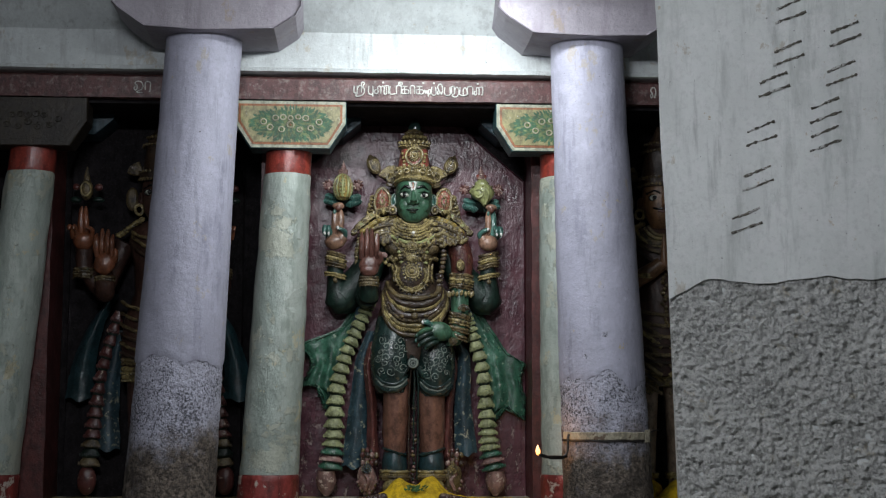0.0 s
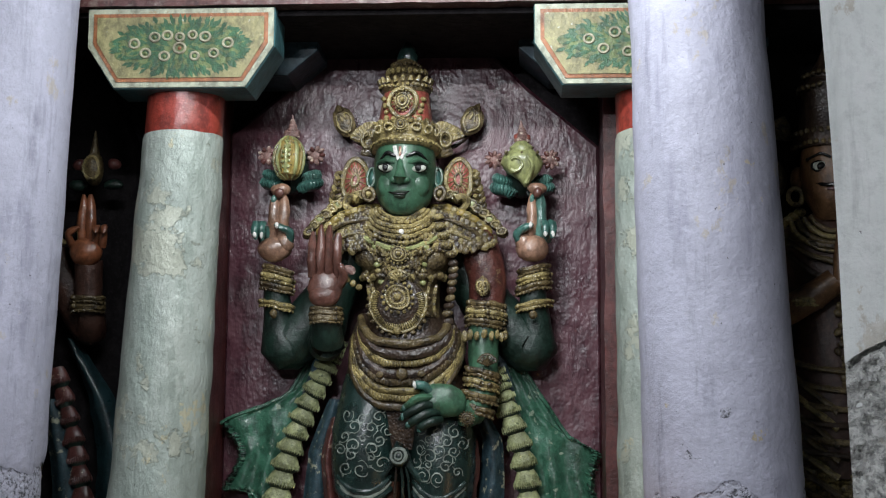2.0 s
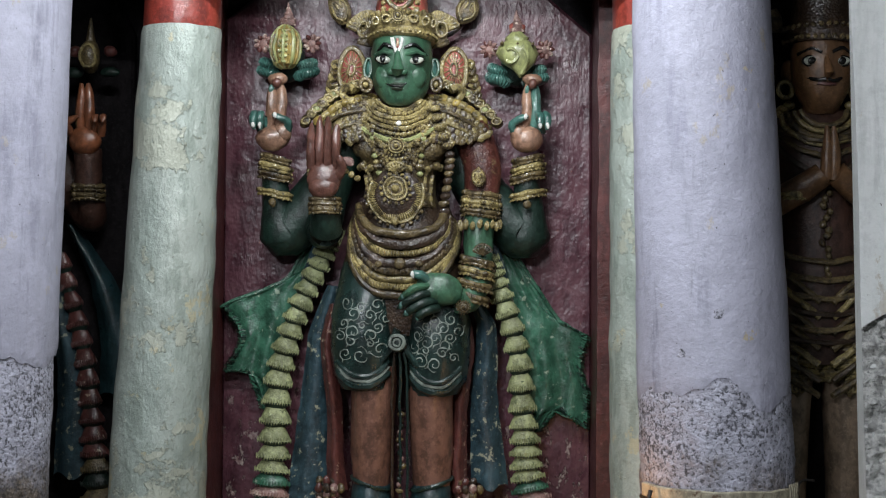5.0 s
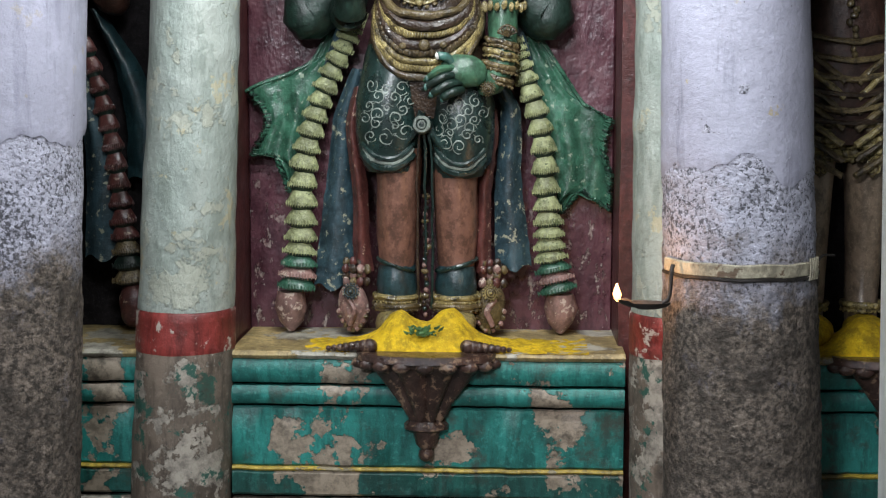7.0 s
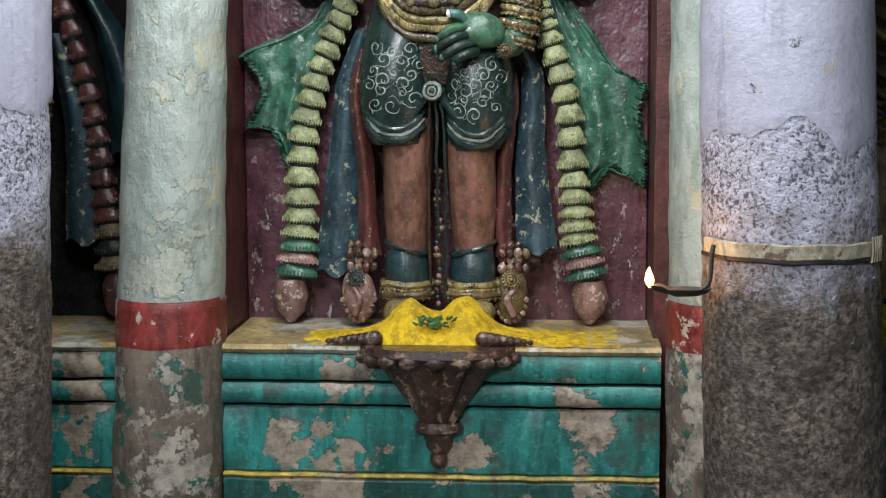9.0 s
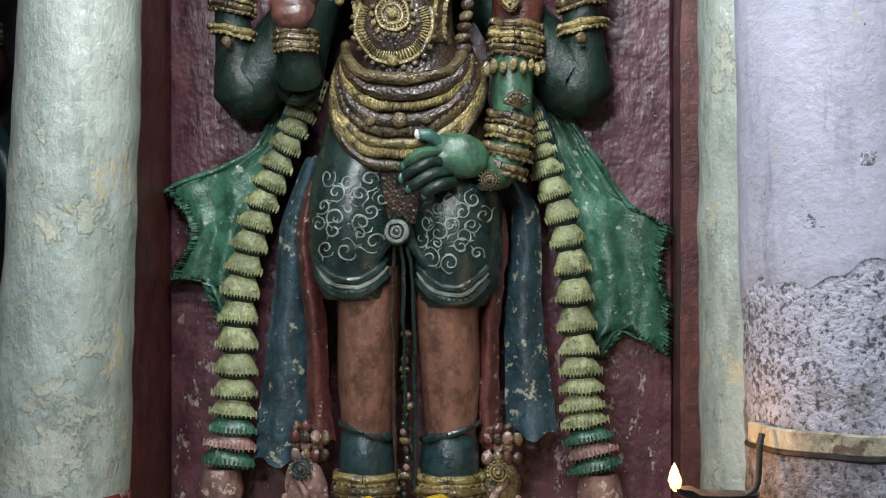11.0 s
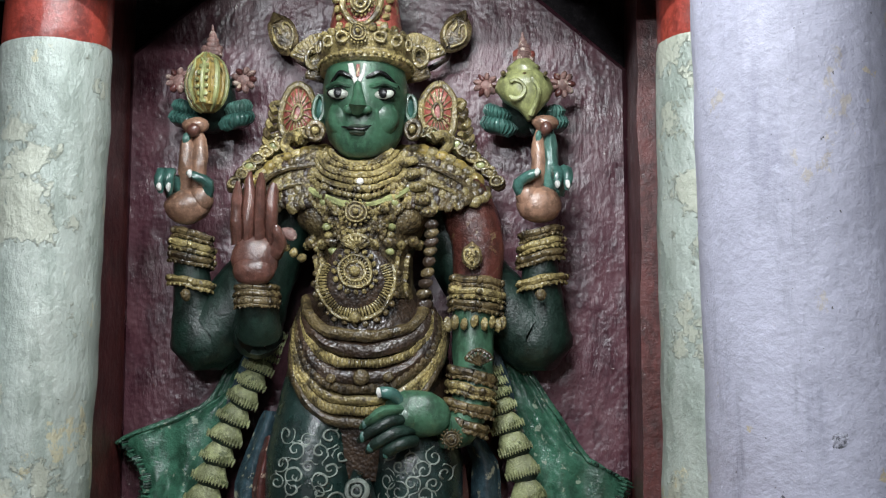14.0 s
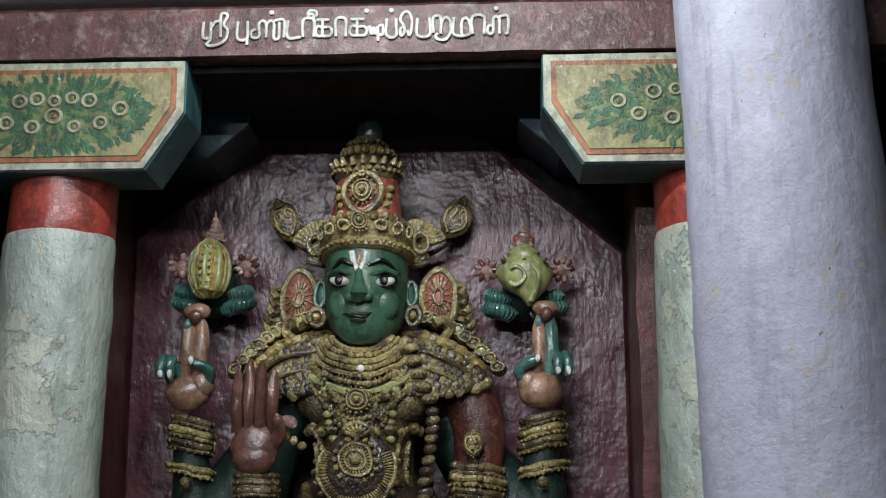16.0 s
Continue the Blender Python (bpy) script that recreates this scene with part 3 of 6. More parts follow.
# ---- plinths ----
def plinth(cx, half, label, lotus=True):
    t = thing("plinth", label, "plinth", "plinths under the niches")

    def strip(name, y, z0, z1, mat, bulge=0.0, lab="", n=48):
        f = Form()
        prof = [(0.02, z0), (y + 0.008, z0), (y, z0 + 0.008), (y - bulge, (z0 + z1) / 2), (y, z1 - 0.008), (y + 0.008, z1), (0.02, z1)]
        f.rings([[(cx - half + 2 * half * i / n, a + (0.004 * wob(i * 0.3, z * 9, cx, 1.7) if a < 0 else 0), z + 0.003 * wob(i * 0.35, z * 4, cx, 1.1)) for a, z in prof] for i in range(n + 1)], mat)
        return part(name, f, t, lab, True)

    strip("top_slab", -0.445, 0.672, 0.698, SLAB, 0.003, "cream-painted slab top stained with turmeric")
    strip("upper_band", -0.438, 0.592, 0.672, TURQ, 0.004)
    # recess strips are painted black to give the grooves their shade
    strip("recess", -0.405, 0.580, 0.592, SHADE_BLACK)
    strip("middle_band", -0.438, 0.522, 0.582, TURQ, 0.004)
    strip("recess", -0.395, 0.510, 0.522, SHADE_BLACK)
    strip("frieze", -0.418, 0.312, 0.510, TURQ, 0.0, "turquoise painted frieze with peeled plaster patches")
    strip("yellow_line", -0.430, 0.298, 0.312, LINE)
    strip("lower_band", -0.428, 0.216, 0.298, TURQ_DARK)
    strip("recess", -0.40, 0.204, 0.216, SHADE_BLACK)
    strip("foot", -0.425, 0.0, 0.204, BASE)
    f = Form()
    for x in (-0.21, 0.24):
        f.ball((cx + x, -0.42, 0.165), (0.075, 0.02, 0.04), LINE, 14, 8)
    # black box in place of the shaded opening in the foot
    f.box(cx - 0.14, cx + 0.17, -0.432, -0.40, 0.10, 0.195, SHADE_BLACK, 0.004)
    part("foot_opening_patch", f, t, "black patch for a dark opening, with yellow bosses")
    if lotus:
        f = Form()
        lx, ly = cx - 0.0, -0.425
        rows = [(0.700, 0.225, 0.115), (0.676, 0.228, 0.12), (0.662, 0.20, 0.105), (0.60, 0.148, 0.085), (0.53, 0.092, 0.062), (0.475, 0.058, 0.045), (0.462, 0.072, 0.052), (0.448, 0.072, 0.052), (0.44, 0.045, 0.036), (0.395, 0.034, 0.03), (0.38, 0.02, 0.02)]
        rings = []
        for z, rx, ry in rows:
            k = 0.24 if 0.47 < z < 0.67 else 0.0
            rings.append([(lx + rx * (1 + k * abs(math.sin(4.5 * a)) - k) * math.sin(a), ly - ry * (1 + k * abs(math.sin(4.5 * a)) - k) * math.cos(a), z) for a in (math.tau * j / 72 for j in range(72))])
        f.rings(rings, LOTUS)
        f.ball((lx, ly - 0.005, 0.362), (0.026, 0.024, 0.024), LOTUS, 14, 8)
        lb = part("lotus_bracket", f, t, "black-brown carved lotus bracket under the slab")
        for i in range(9):
            a = radians(-80 + 20 * i)
            part("petal", Form().ball((lx + 0.215 * math.sin(a), ly - 0.112 * math.cos(a), 0.664), (0.03, 0.014, 0.018), LOTUS, 10, 6), lb)
    return t


plinth(-0.02, 0.635, "turquoise painted masonry plinth with peeling patches")
plinth(-1.47, 0.52, "turquoise painted plinth in the dark side niche")
plinth(1.49, 0.52, "turquoise painted plinth stained with turmeric")


# ---- round columns of the niche front ----
def lathe(rows, mat, cx, cy, seg=56, rough=0.004, lean=(0.0, 0.0), freq=9.0, step=0.03, z_ref=0.0):
    """Rows of z, radius: a slightly uneven turned shaft."""
    f, rings = Form(), []
    zs = [r[0] for r in rows]
    n = max(2, int((zs[-1] - zs[0]) / step))
    for z in sorted(set(zs) | {zs[0] + (zs[-1] - zs[0]) * i / n for i in range(n + 1)}):
        r = float(np.interp(z, zs, [q[1] for q in rows]))
        loop = []
        for j in range(seg):
            a = math.tau * j / seg
            d = r + rough * wob(math.cos(a) * r, math.sin(a) * r, z, freq, cx)
            loop.append((cx + lean[0] * (z - z_ref) + d * math.sin(a), cy + lean[1] * (z - z_ref) - d * math.cos(a), z))
        rings.append(loop)
    return f.rings(rings, mat)


def column(cx, lean, cap_x, half0, half1, label, bright=True):
    t = thing("niche_column", label, "column", "columns of the niche front")
    cy = -0.42
    k = dict(lean=(lean, 0.0), z_ref=0.85)
    part("shaft", lathe([(0.838, 0.153), (1.6, 0.142), (2.2, 0.130), (2.395, 0.124), (2.412, 0.120)], SILVER, cx, cy, rough=0.006, **k), t, "silver-green painted round shaft with brush ridges")
    part("red_neck_band", lathe([(2.408, 0.119), (2.42, 0.121), (2.535, 0.121)], RED, cx, cy, rough=0.002, **k), t, "glossy red painted neck")
    part("red_foot_band", lathe([(0.702, 0.158), (0.712, 0.161), (0.83, 0.158), (0.84, 0.150)], REDBAND, cx, cy, rough=0.003, **k), t, "chipped red painted band")
    part("base", lathe([(0.0, 0.165), (0.705, 0.158)], BASE, cx, cy, rough=0.006, **k), t, "peeling bare base of the column")
    body = Form()
    x0, x1, zt, zm, zb = cap_x - half0, cap_x + half1, 2.788, 2.665, 2.533
    prof = [(x0, zt), (x0, zm), (x0 + 0.085, zb), (x1 - 0.085, zb), (x1, zm), (x1, zt)]
    # without bright, the whole bracket takes one dark colour for its shade
    body.slabbed(prof, -0.566, -0.40, BRACKET if bright else SHADE_PANEL, 0.004)
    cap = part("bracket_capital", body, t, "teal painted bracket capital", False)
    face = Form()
    face.slabbed([(x + (0.003 if x < cap_x else -0.003), z + (0.004 if z < 2.6 else -0.004 if z > 2.7 else 0)) for x, z in prof], -0.572, -0.5665, EDGE if bright else SHADE_PANEL)
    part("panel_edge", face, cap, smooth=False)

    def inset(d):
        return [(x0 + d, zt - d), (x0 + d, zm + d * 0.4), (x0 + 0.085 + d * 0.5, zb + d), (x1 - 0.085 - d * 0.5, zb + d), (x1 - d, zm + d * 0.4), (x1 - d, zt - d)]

    part("panel_border", Form().slabbed(inset(0.020), -0.575, -0.5725, BORDER if bright else SHADE_PANEL), cap, smooth=False)
    part("painted_panel", Form().slabbed(inset(0.032), -0.578, -0.5755, PANEL if bright else SHADE_PANEL), cap, "ochre panel painted with a flower bed", False)
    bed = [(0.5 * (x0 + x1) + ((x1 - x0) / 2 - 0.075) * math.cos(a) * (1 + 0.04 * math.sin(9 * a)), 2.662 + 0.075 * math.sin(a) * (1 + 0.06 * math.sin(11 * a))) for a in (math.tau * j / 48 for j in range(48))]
    part("painted_bed", Form().slabbed(bed, -0.5784, -0.5781, BED if bright else SHADE_PANEL), cap, smooth=False)
    leaves = Form()
    rng = random.Random(int(100 * (cap_x + 9)))
    mx, mz, hw = (x0 + x1) / 2, 2.662, (x1 - x0) / 2 - 0.085
    for i in range(420):
        a, r = rng.uniform(0, math.tau), math.sqrt(rng.uniform(0, 1))
        x, z = mx + hw * r * math.cos(a), mz + 0.078 * r * math.sin(a)
        d = math.atan2((z - mz) * 2, x - mx) + rng.uniform(-0.4, 0.4)
        l, w = rng.uniform(0.018, 0.034), 0.0055
        c, s = math.cos(d), math.sin(d)
        y = -0.5788 - 0.000003 * i
        b = len(leaves.v)
        leaves.v += [(x, y, z), (x + l * 0.5 * c - w * s, y, z + l * 0.5 * s + w * c), (x + l * c, y, z + l * s), (x + l * 0.5 * c + w * s, y, z + l * 0.5 * s - w * c)]
        leaves.f.append((b, b + 1, b + 2, b + 3))
        leaves.m.append(leaves.slot(LEAF if bright else SHADE_PANEL))
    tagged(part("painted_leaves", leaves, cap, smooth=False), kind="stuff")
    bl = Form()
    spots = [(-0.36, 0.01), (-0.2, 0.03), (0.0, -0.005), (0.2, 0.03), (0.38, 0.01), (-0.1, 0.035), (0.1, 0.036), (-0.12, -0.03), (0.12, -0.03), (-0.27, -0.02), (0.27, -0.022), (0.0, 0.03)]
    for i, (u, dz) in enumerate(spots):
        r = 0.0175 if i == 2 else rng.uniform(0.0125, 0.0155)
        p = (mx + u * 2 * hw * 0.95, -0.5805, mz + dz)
        bl.hoop(p, r, r * 0.92, 0.0042, BLOSSOM if bright else SHADE_PANEL, 14)
        bl.ball((p[0], -0.580, p[2]), (0.006, 0.002, 0.006), (BLOSSOM_RED if i == 2 else BED) if bright else SHADE_PANEL, 8, 4)
    tagged(part("painted_blossoms", bl, cap), kind="stuff")
    rear = Form()
    for s, e in ((-1, x0 - 0.05), (1, x1 + 0.08)):
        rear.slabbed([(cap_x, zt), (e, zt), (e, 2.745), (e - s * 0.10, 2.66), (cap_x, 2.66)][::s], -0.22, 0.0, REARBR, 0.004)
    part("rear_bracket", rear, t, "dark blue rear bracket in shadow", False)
    return t


column(-0.795, 0.047, -0.705, 0.29, 0.293, "silver-green painted column with red bands and painted flower bracket")
column(0.785, -0.020, 0.72, 0.34, 0.34, "silver-green painted column with red bands, half hidden")
column(-2.235, 0.105, -2.06, 0.30, 0.30, "silver-green painted column under a bracket coloured dark for shade, dim bay", False)
column(2.2, 0.0, 2.2, 0.32, 0.32, "silver-green painted column beyond the pier")


# ---- large whitewashed pillars in front ----
def coat_edge(a, z, seed, amp):
    return z + amp * wob(math.cos(a), math.sin(a), 0, 1.3, seed) + 0.03 * wob(math.cos(a), math.sin(a), 0, 6, seed)


def front_pillar(cx, lean, edge_z, amp, seed, thick, label):
    t = thing("whitewashed_pillar", label, "pillar", "pillars before the niches")
    cy = -0.80
    rows = [(0.0, 0.235), (0.6, 0.228), (1.2, 0.216), (2.0, 0.200), (2.6, 0.187), (3.10, 0.184)]
    zs, rs = [r[0] for r in rows], [r[1] for r in rows]
    seg = 112
    core, rings = Form(), []
    top = edge_z + 0.25
    for i in range(150):
        z = top * i / 149
        r = float(np.interp(z, zs, rs))
        loop = []
        for j in range(seg):
            a = math.tau * j / seg
            d = r + 0.004 * wob(r * math.cos(a), r * math.sin(a), z, 38, seed) + 0.005 * wob(r * math.cos(a), r * math.sin(a), z, 11, seed)
            loop.append((cx + lean * (z - 0.6) + d * math.sin(a), cy - d * math.cos(a), z))
        rings.append(loop)
    part("rough_lower_shaft", core.rings(rings, RENDER), t, "grimy rough render on the lower shaft")
    coat, rings = Form(), []
    n = 90
    for i in range(-1, n + 1):
        loop = []
        for j in range(seg):
            a = math.tau * j / seg
            e = coat_edge(a, edge_z, seed, amp)
            z = e + (3.10 - e) * max(i, 0) / n
            r = float(np.interp(z, zs, rs)) + (thick if i > 0 else thick * 0.5 if i == 0 else -0.006)
            r += 0.004 * wob(r * math.cos(a), r * math.sin(a), z, 7, seed)
            loop.append((cx + lean * (z - 0.6) + r * math.sin(a), cy - r * math.cos(a), z))
        rings.append(loop)
    part("whitewash_coat", coat.rings(rings, WASH), t, "stained lavender whitewash, broken off along its lower edge")
    # boat-shaped bracket capital with clipped ends, roughly plastered
    c, x = Form(), cx + lean * 2.45
    l, r = (0.43, 0.50) if cx < 0 else (0.47, 0.40)
    prof = [(x - l, 3.32), (x - l - 0.01, 3.175), (x - l + 0.03, 3.135), (x - l + 0.16, 3.045), (x, 3.035), (x + r - 0.13, 3.04), (x + r - 0.03, 3.11), (x + r, 3.165), (x + r - 0.005, 3.32)]
    rings = []
    for y, b in ((-1.06, 0.03), (-1.075, 0.0), (-0.9, 0.0), (-0.7, 0.0), (-0.535, 0.0), (-0.52, 0.03)):
        rings.append([(px * (1 - b * 0.5) + x * b * 0.5 + 0.010 * wob(px, y, pz, 7, seed), y + 0.01 * wob(px, pz, y, 6, seed), pz + b * 0.3 * (1 if pz < 3.2 else 0) + 0.008 * wob(pz, px, y, 7, seed)) for px, pz in prof])
    part("bracket_capital", c.rings(rings, WASH_CAP), t, "lilac limewashed stone bracket capital with chipped corners", False)
    return t


front_pillar(-1.27, 0.055, 1.40, 0.05, 3.1, 0.008, "round whitewashed pillar, plaster broken off its lower part")
front_pillar(0.925, -0.040, 1.36, 0.12, 7.7, 0.0035, "round lavender whitewashed pillar with an iron strap")


# ---- square pier near the aisle, rough below and whitewashed above ----
pier = thing("plastered_pier", "thick pier, whitewashed above and rough render below", "pier")
PL, PR = (0.82, -2.72), (1.95, -3.0)


def pier_face(u, z, out):
    x, y = PL[0] + (PR[0] - PL[0]) * u, PL[1] + (PR[1] - PL[1]) * u
    n = Vector((-0.24, -0.97))
    return (x + 0.035 * (1.75 - z) + n.x * out + 0.006 * wob(0, z, 0, 2.5, 5) * (1 - u), y + n.y * out, z)


def rough_h(u, z):
    return 0.020 * wob(u * 1.15, z * 1.25, 0, 27, 2) + 0.015 * wob(u * 1.15, z, 1, 58, 5) + 0.008 * wob(u * 1.15, z, 3, 115, 7) + 0.004 * wob(u, z, 2, 6)


def pier_edge(u):
    return 1.655 + 0.02 * wob(u, 0, 0, 5, 8) + 0.012 * wob(u, 0, 0, 17, 3) - 0.07 * max(0, 0.12 - u) / 0.12


f = Form()
f.sheet(330, 260, lambda a, b: pier_face(b, 0.3 + 1.40 * a, min(rough_h(b, 0.3 + 1.40 * a), 0.03 if 0.3 + 1.40 * a < pier_edge(b) - 0.008 else -0.004)), RENDER_PIER)
part("rough_render_face", f, pier, "pale coarse sand render")
f = Form()
f.sheet(90, 80, lambda a, b: pier_face(b, pier_edge(b) + (3.32 - pier_edge(b)) * max(0.0, (a - 0.02) / 0.98), (-0.004 if a == 0 else 0.009) + 0.004 * wob(b, a * 2, 0, 4)), WASH_PIER)
part("whitewash_face", f, pier, "grey-white whitewash with brown scratch marks")
f = Form()
f.rings([[(PL[0] + 0.012 + 0.035 * (1.75 - z), PL[1] + 0.012, z), (PR[0], PR[1] + 0.012, z), (PR[0] + 0.1, PR[1] + 0.5, z), (PL[0] + 0.16, PL[1] + 0.5, z)] for z in (0, 3.32)], WASH_PIER)
part("pier_core", f, pier, smooth=False)
# scratched marks: two columns of plain bars, one short group for each sign
rng = random.Random(4)
MARKS = [(0.256, 1.879), (0.300, 2.038), (0.321, 2.206), (0.368, 2.392), (0.417, 2.509), (0.431, 2.672), (0.519, 2.18), (0.525, 2.287), (0.58, 2.425), (0.598, 2.575)]
for u, z in MARKS:
    f = Form()
    for w, dz in ((0.050, -0.026), (0.044, 0.026)):
        p = [pier_face(u + w * q, z + dz + 0.020 * q + 0.002 * rng.uniform(-1, 1), 0.0115) for q in (-1, -0.5, 0, 0.5, 1)]
        f.tube(along(p, 18), [0.0022 + 0.0050 * rng.random() for _ in range(18)], SCRATCH, 5, 0.6)
    part("scratch_mark", f, pier)

# ---- lamps and iron ----
tube = thing("tube_lamp", "white fluorescent tube lamp under the ceiling", "lamp")
part("tube", Form().tube([(-0.23, -1.50, 3.245), (0.39, -1.50, 3.245)], 0.013, TUBE, 10), tube)
part("holder", Form().box(-0.25, 0.41, -1.53, -1.47, 3.257, 3.30, WHITE), tube)

tube = thing("tube_lamp", "white fluorescent tube lamp over the niche front", "lamp")
part("tube", Form().tube([(-0.6, -2.55, 3.21), (0.4, -2.55, 3.21)], 0.013, TUBE, 10), tube)
part("holder", Form().box(-0.62, 0.42, -2.58, -2.52, 3.223, 3.30, WHITE), tube)

tube = thing("tube_lamp", "white fluorescent tube lamp far back in the aisle", "lamp")
part("tube", Form().tube([(-0.75, -7.6, 3.262), (0.35, -7.6, 3.262)], 0.013, TUBE, 10), tube)
part("holder", Form().box(-0.77, 0.37, -7.63, -7.57, 3.275, 3.30, WHITE), tube)

lamp = thing("oil_lamp", "small burning oil lamp on an iron arm", "oil lamp")
f = Form()
rings = []
for k, (s, d) in enumerate(((0.0, 0.0), (0.55, -0.012), (0.85, -0.006), (1.0, 0.006), (0.92, 0.004), (0.6, -0.004), (0.0, -0.008))):
    rings.append([(0.625 + s * (0.072 if math.sin(a) > 0 else 0.082) * math.sin(a), -0.965 - s * 0.035 * math.cos(a), 0.945 + d + (0.008 * s if math.sin(a) < -0.6 else 0)) for a in (math.tau * j / 28 for j in range(28))])
part("bowl", f.rings(rings, IRON), lamp, "blackened shallow iron bowl")
part("arm", Form().tube(along([(0.672, -0.955, 0.945), (0.692, -0.95, 0.965), (0.697, -0.945, 1.03), (0.702, -0.94, 1.055)], 12), 0.006, IRON, 8, 0.5), lamp)
part("wick", Form().tube([(0.575, -0.965, 0.947), (0.548, -0.965, 0.958)], 0.003, IRON, 6), lamp)
part("flame", Form().loft([(0.952, 0.546, -0.965, 0.002, 0.002), (0.96, 0.546, -0.965, 0.0095, 0.0095), (0.972, 0.545, -0.965, 0.0125, 0.0125), (0.988, 0.544, -0.965, 0.008, 0.008), (1.004, 0.544, -0.965, 0.001, 0.001)], FLAME, 14), lamp, "bright yellow flame")

strap = thing("iron_strap", "cream-painted flat strap bound round the pillar", "strap")
f = Form()
px, pr = 0.925 - 0.04 * 0.45, 0.223
for i0, i1, mat, z0, z1, dr in ((-74, 62, STRAP, 1.028, 1.066, 0.004), (-80, 80, IRON, 1.018, 1.03, 0.003)):
    loop = []
    for i in range(49):
        a = radians(i0 + (i1 - i0) * i / 48)
        w = 0.003 * wob(a, 0, 0, 3)
        loop.append([(px + (pr + q) * math.sin(a), -0.80 - (pr + q) * math.cos(a), z + w) for q, z in ((dr, z0), (dr + 0.003, z0 + 0.003), (dr + 0.003, z1 - 0.003), (dr, z1), (dr - 0.008, z1), (dr - 0.008, z0))])
    f.rings(loop, mat)
part("band", f, strap)
f = Form()
for k in range(5):
    a0 = radians(48 + 3 * k)
    f.tube([(px + (pr + 0.009) * math.sin(a0 + 0.02 * math.sin(3 * s)), -0.80 - (pr + 0.009) * math.cos(a0), 1.015 + 0.062 * s) for s in (0, 0.33, 0.66, 1)], 0.003, STRAP, 5)
f.tube(along([(px + pr * math.sin(radians(62)), -0.80 - pr * math.cos(radians(62)), 1.05), (px + 0.235, -0.82, 1.068), (px + 0.26, -0.86, 1.075)], 8), 0.004, IRON, 6)
part("wire_tie", f, strap)

# ---- offerings ----
heap = Form()
rng = random.Random(9)


def heap_h(x, y):
    h = 0.066 * math.exp(-((x + 0.12) / 0.062) ** 2) + 0.075 * math.exp(-((x - 0.055) / 0.066) ** 2) + 0.045 * math.exp(-((x + 0.03) / 0.19) ** 2)
    h += 0.012 * math.exp(-((x - 0.02) / 0.36) ** 4)
    h *= max(0.0, 1 - ((y + 0.31) / 0.13) ** 2)
    return max(0.0, h + 0.007 * wob(x, y, 0, 30) + 0.003 * wob(x, y, 0, 90))


heap.sheet(120, 44, lambda u, v: (-0.42 + 0.92 * u, -0.442 + 0.26 * v, 0.697 + heap_h(-0.42 + 0.92 * u, -0.442 + 0.26 * v)), POWDER)
tagged(part("turmeric_heap", heap, None, "bright yellow turmeric powder heaped at the statue's feet"), category="turmeric powder", kind="stuff")
heap = Form()
heap.sheet(60, 30, lambda u, v: (1.22 + 0.42 * u, -0.442 + 0.26 * v, 0.695 + 0.11 * max(0, math.exp(-((u - 0.4) / 0.22) ** 2) * (1 - ((v - 0.5) / 0.5) ** 2)) + 0.006 * abs(wob(u, v, 0, 9))), POWDER)
tagged(part("turmeric_heap", heap, None, "yellow turmeric powder heaped in the side niche"), category="turmeric powder", kind="stuff")
sprig = Form()
for i in range(80):
    a, r = rng.uniform(0, math.tau), rng.uniform(0, 0.042)
    p = Vector((-0.035 + 1.3 * r * math.cos(a), -0.415 + 0.4 * r * math.sin(a), 0.755 + rng.uniform(-0.006, 0.016)))
    q = p + Vector((rng.uniform(-0.020, 0.020), -0.008, rng.uniform(-0.002, 0.018)))
    sprig.tube([p, (p + q) / 2, q], [0.002, 0.005, 0.001], SPRIG, 5, 0.4)
tagged(part("leaf_offering", sprig, None, "small bunch of green leaves laid on turmeric"), category="leaves")
for sgn, x in ((-1, -0.19), (1, 0.10)):
    g = thing("bead_string", "string of dark brown beads on turmeric", "beads", "strings of beads")
    for i in range(8):
        r = 0.026 - 0.0024 * i
        part("bead", Form().ball((x + sgn * (0.012 + 0.019 * i), -0.440, 0.718 - 0.0012 * i), (r, r * 0.9, r * 0.9), LOTUS, 10, 6), g)


# ---- painted statues ----
TORSO = [(1.44, -0.045, 0.195, 0.10), (1.54, -0.045, 0.205, 0.12), (1.64, -0.040, 0.203, 0.135), (1.72, -0.032, 0.190, 0.142), (1.78, -0.028, 0.172, 0.142), (1.84, -0.036, 0.138, 0.134),
         (1.90, -0.042, 0.112, 0.128), (1.97, -0.043, 0.112, 0.130), (2.04, -0.045, 0.145, 0.138), (2.10, -0.047, 0.172, 0.132), (2.15, -0.047, 0.178, 0.112), (2.19, -0.046, 0.140, 0.09), (2.22, -0.043, 0.072, 0.07)]
TORSO_Z = [r[0] for r in TORSO]


def torso_at(deg, z, out=0.0):
    cx, rx, ry = (float(np.interp(z, TORSO_Z, [r[k] for r in TORSO])) for k in (1, 2, 3))
    a = radians(deg)
    return (cx + (rx + out) * math.sin(a), -0.14 - (ry + out) * math.cos(a), z)


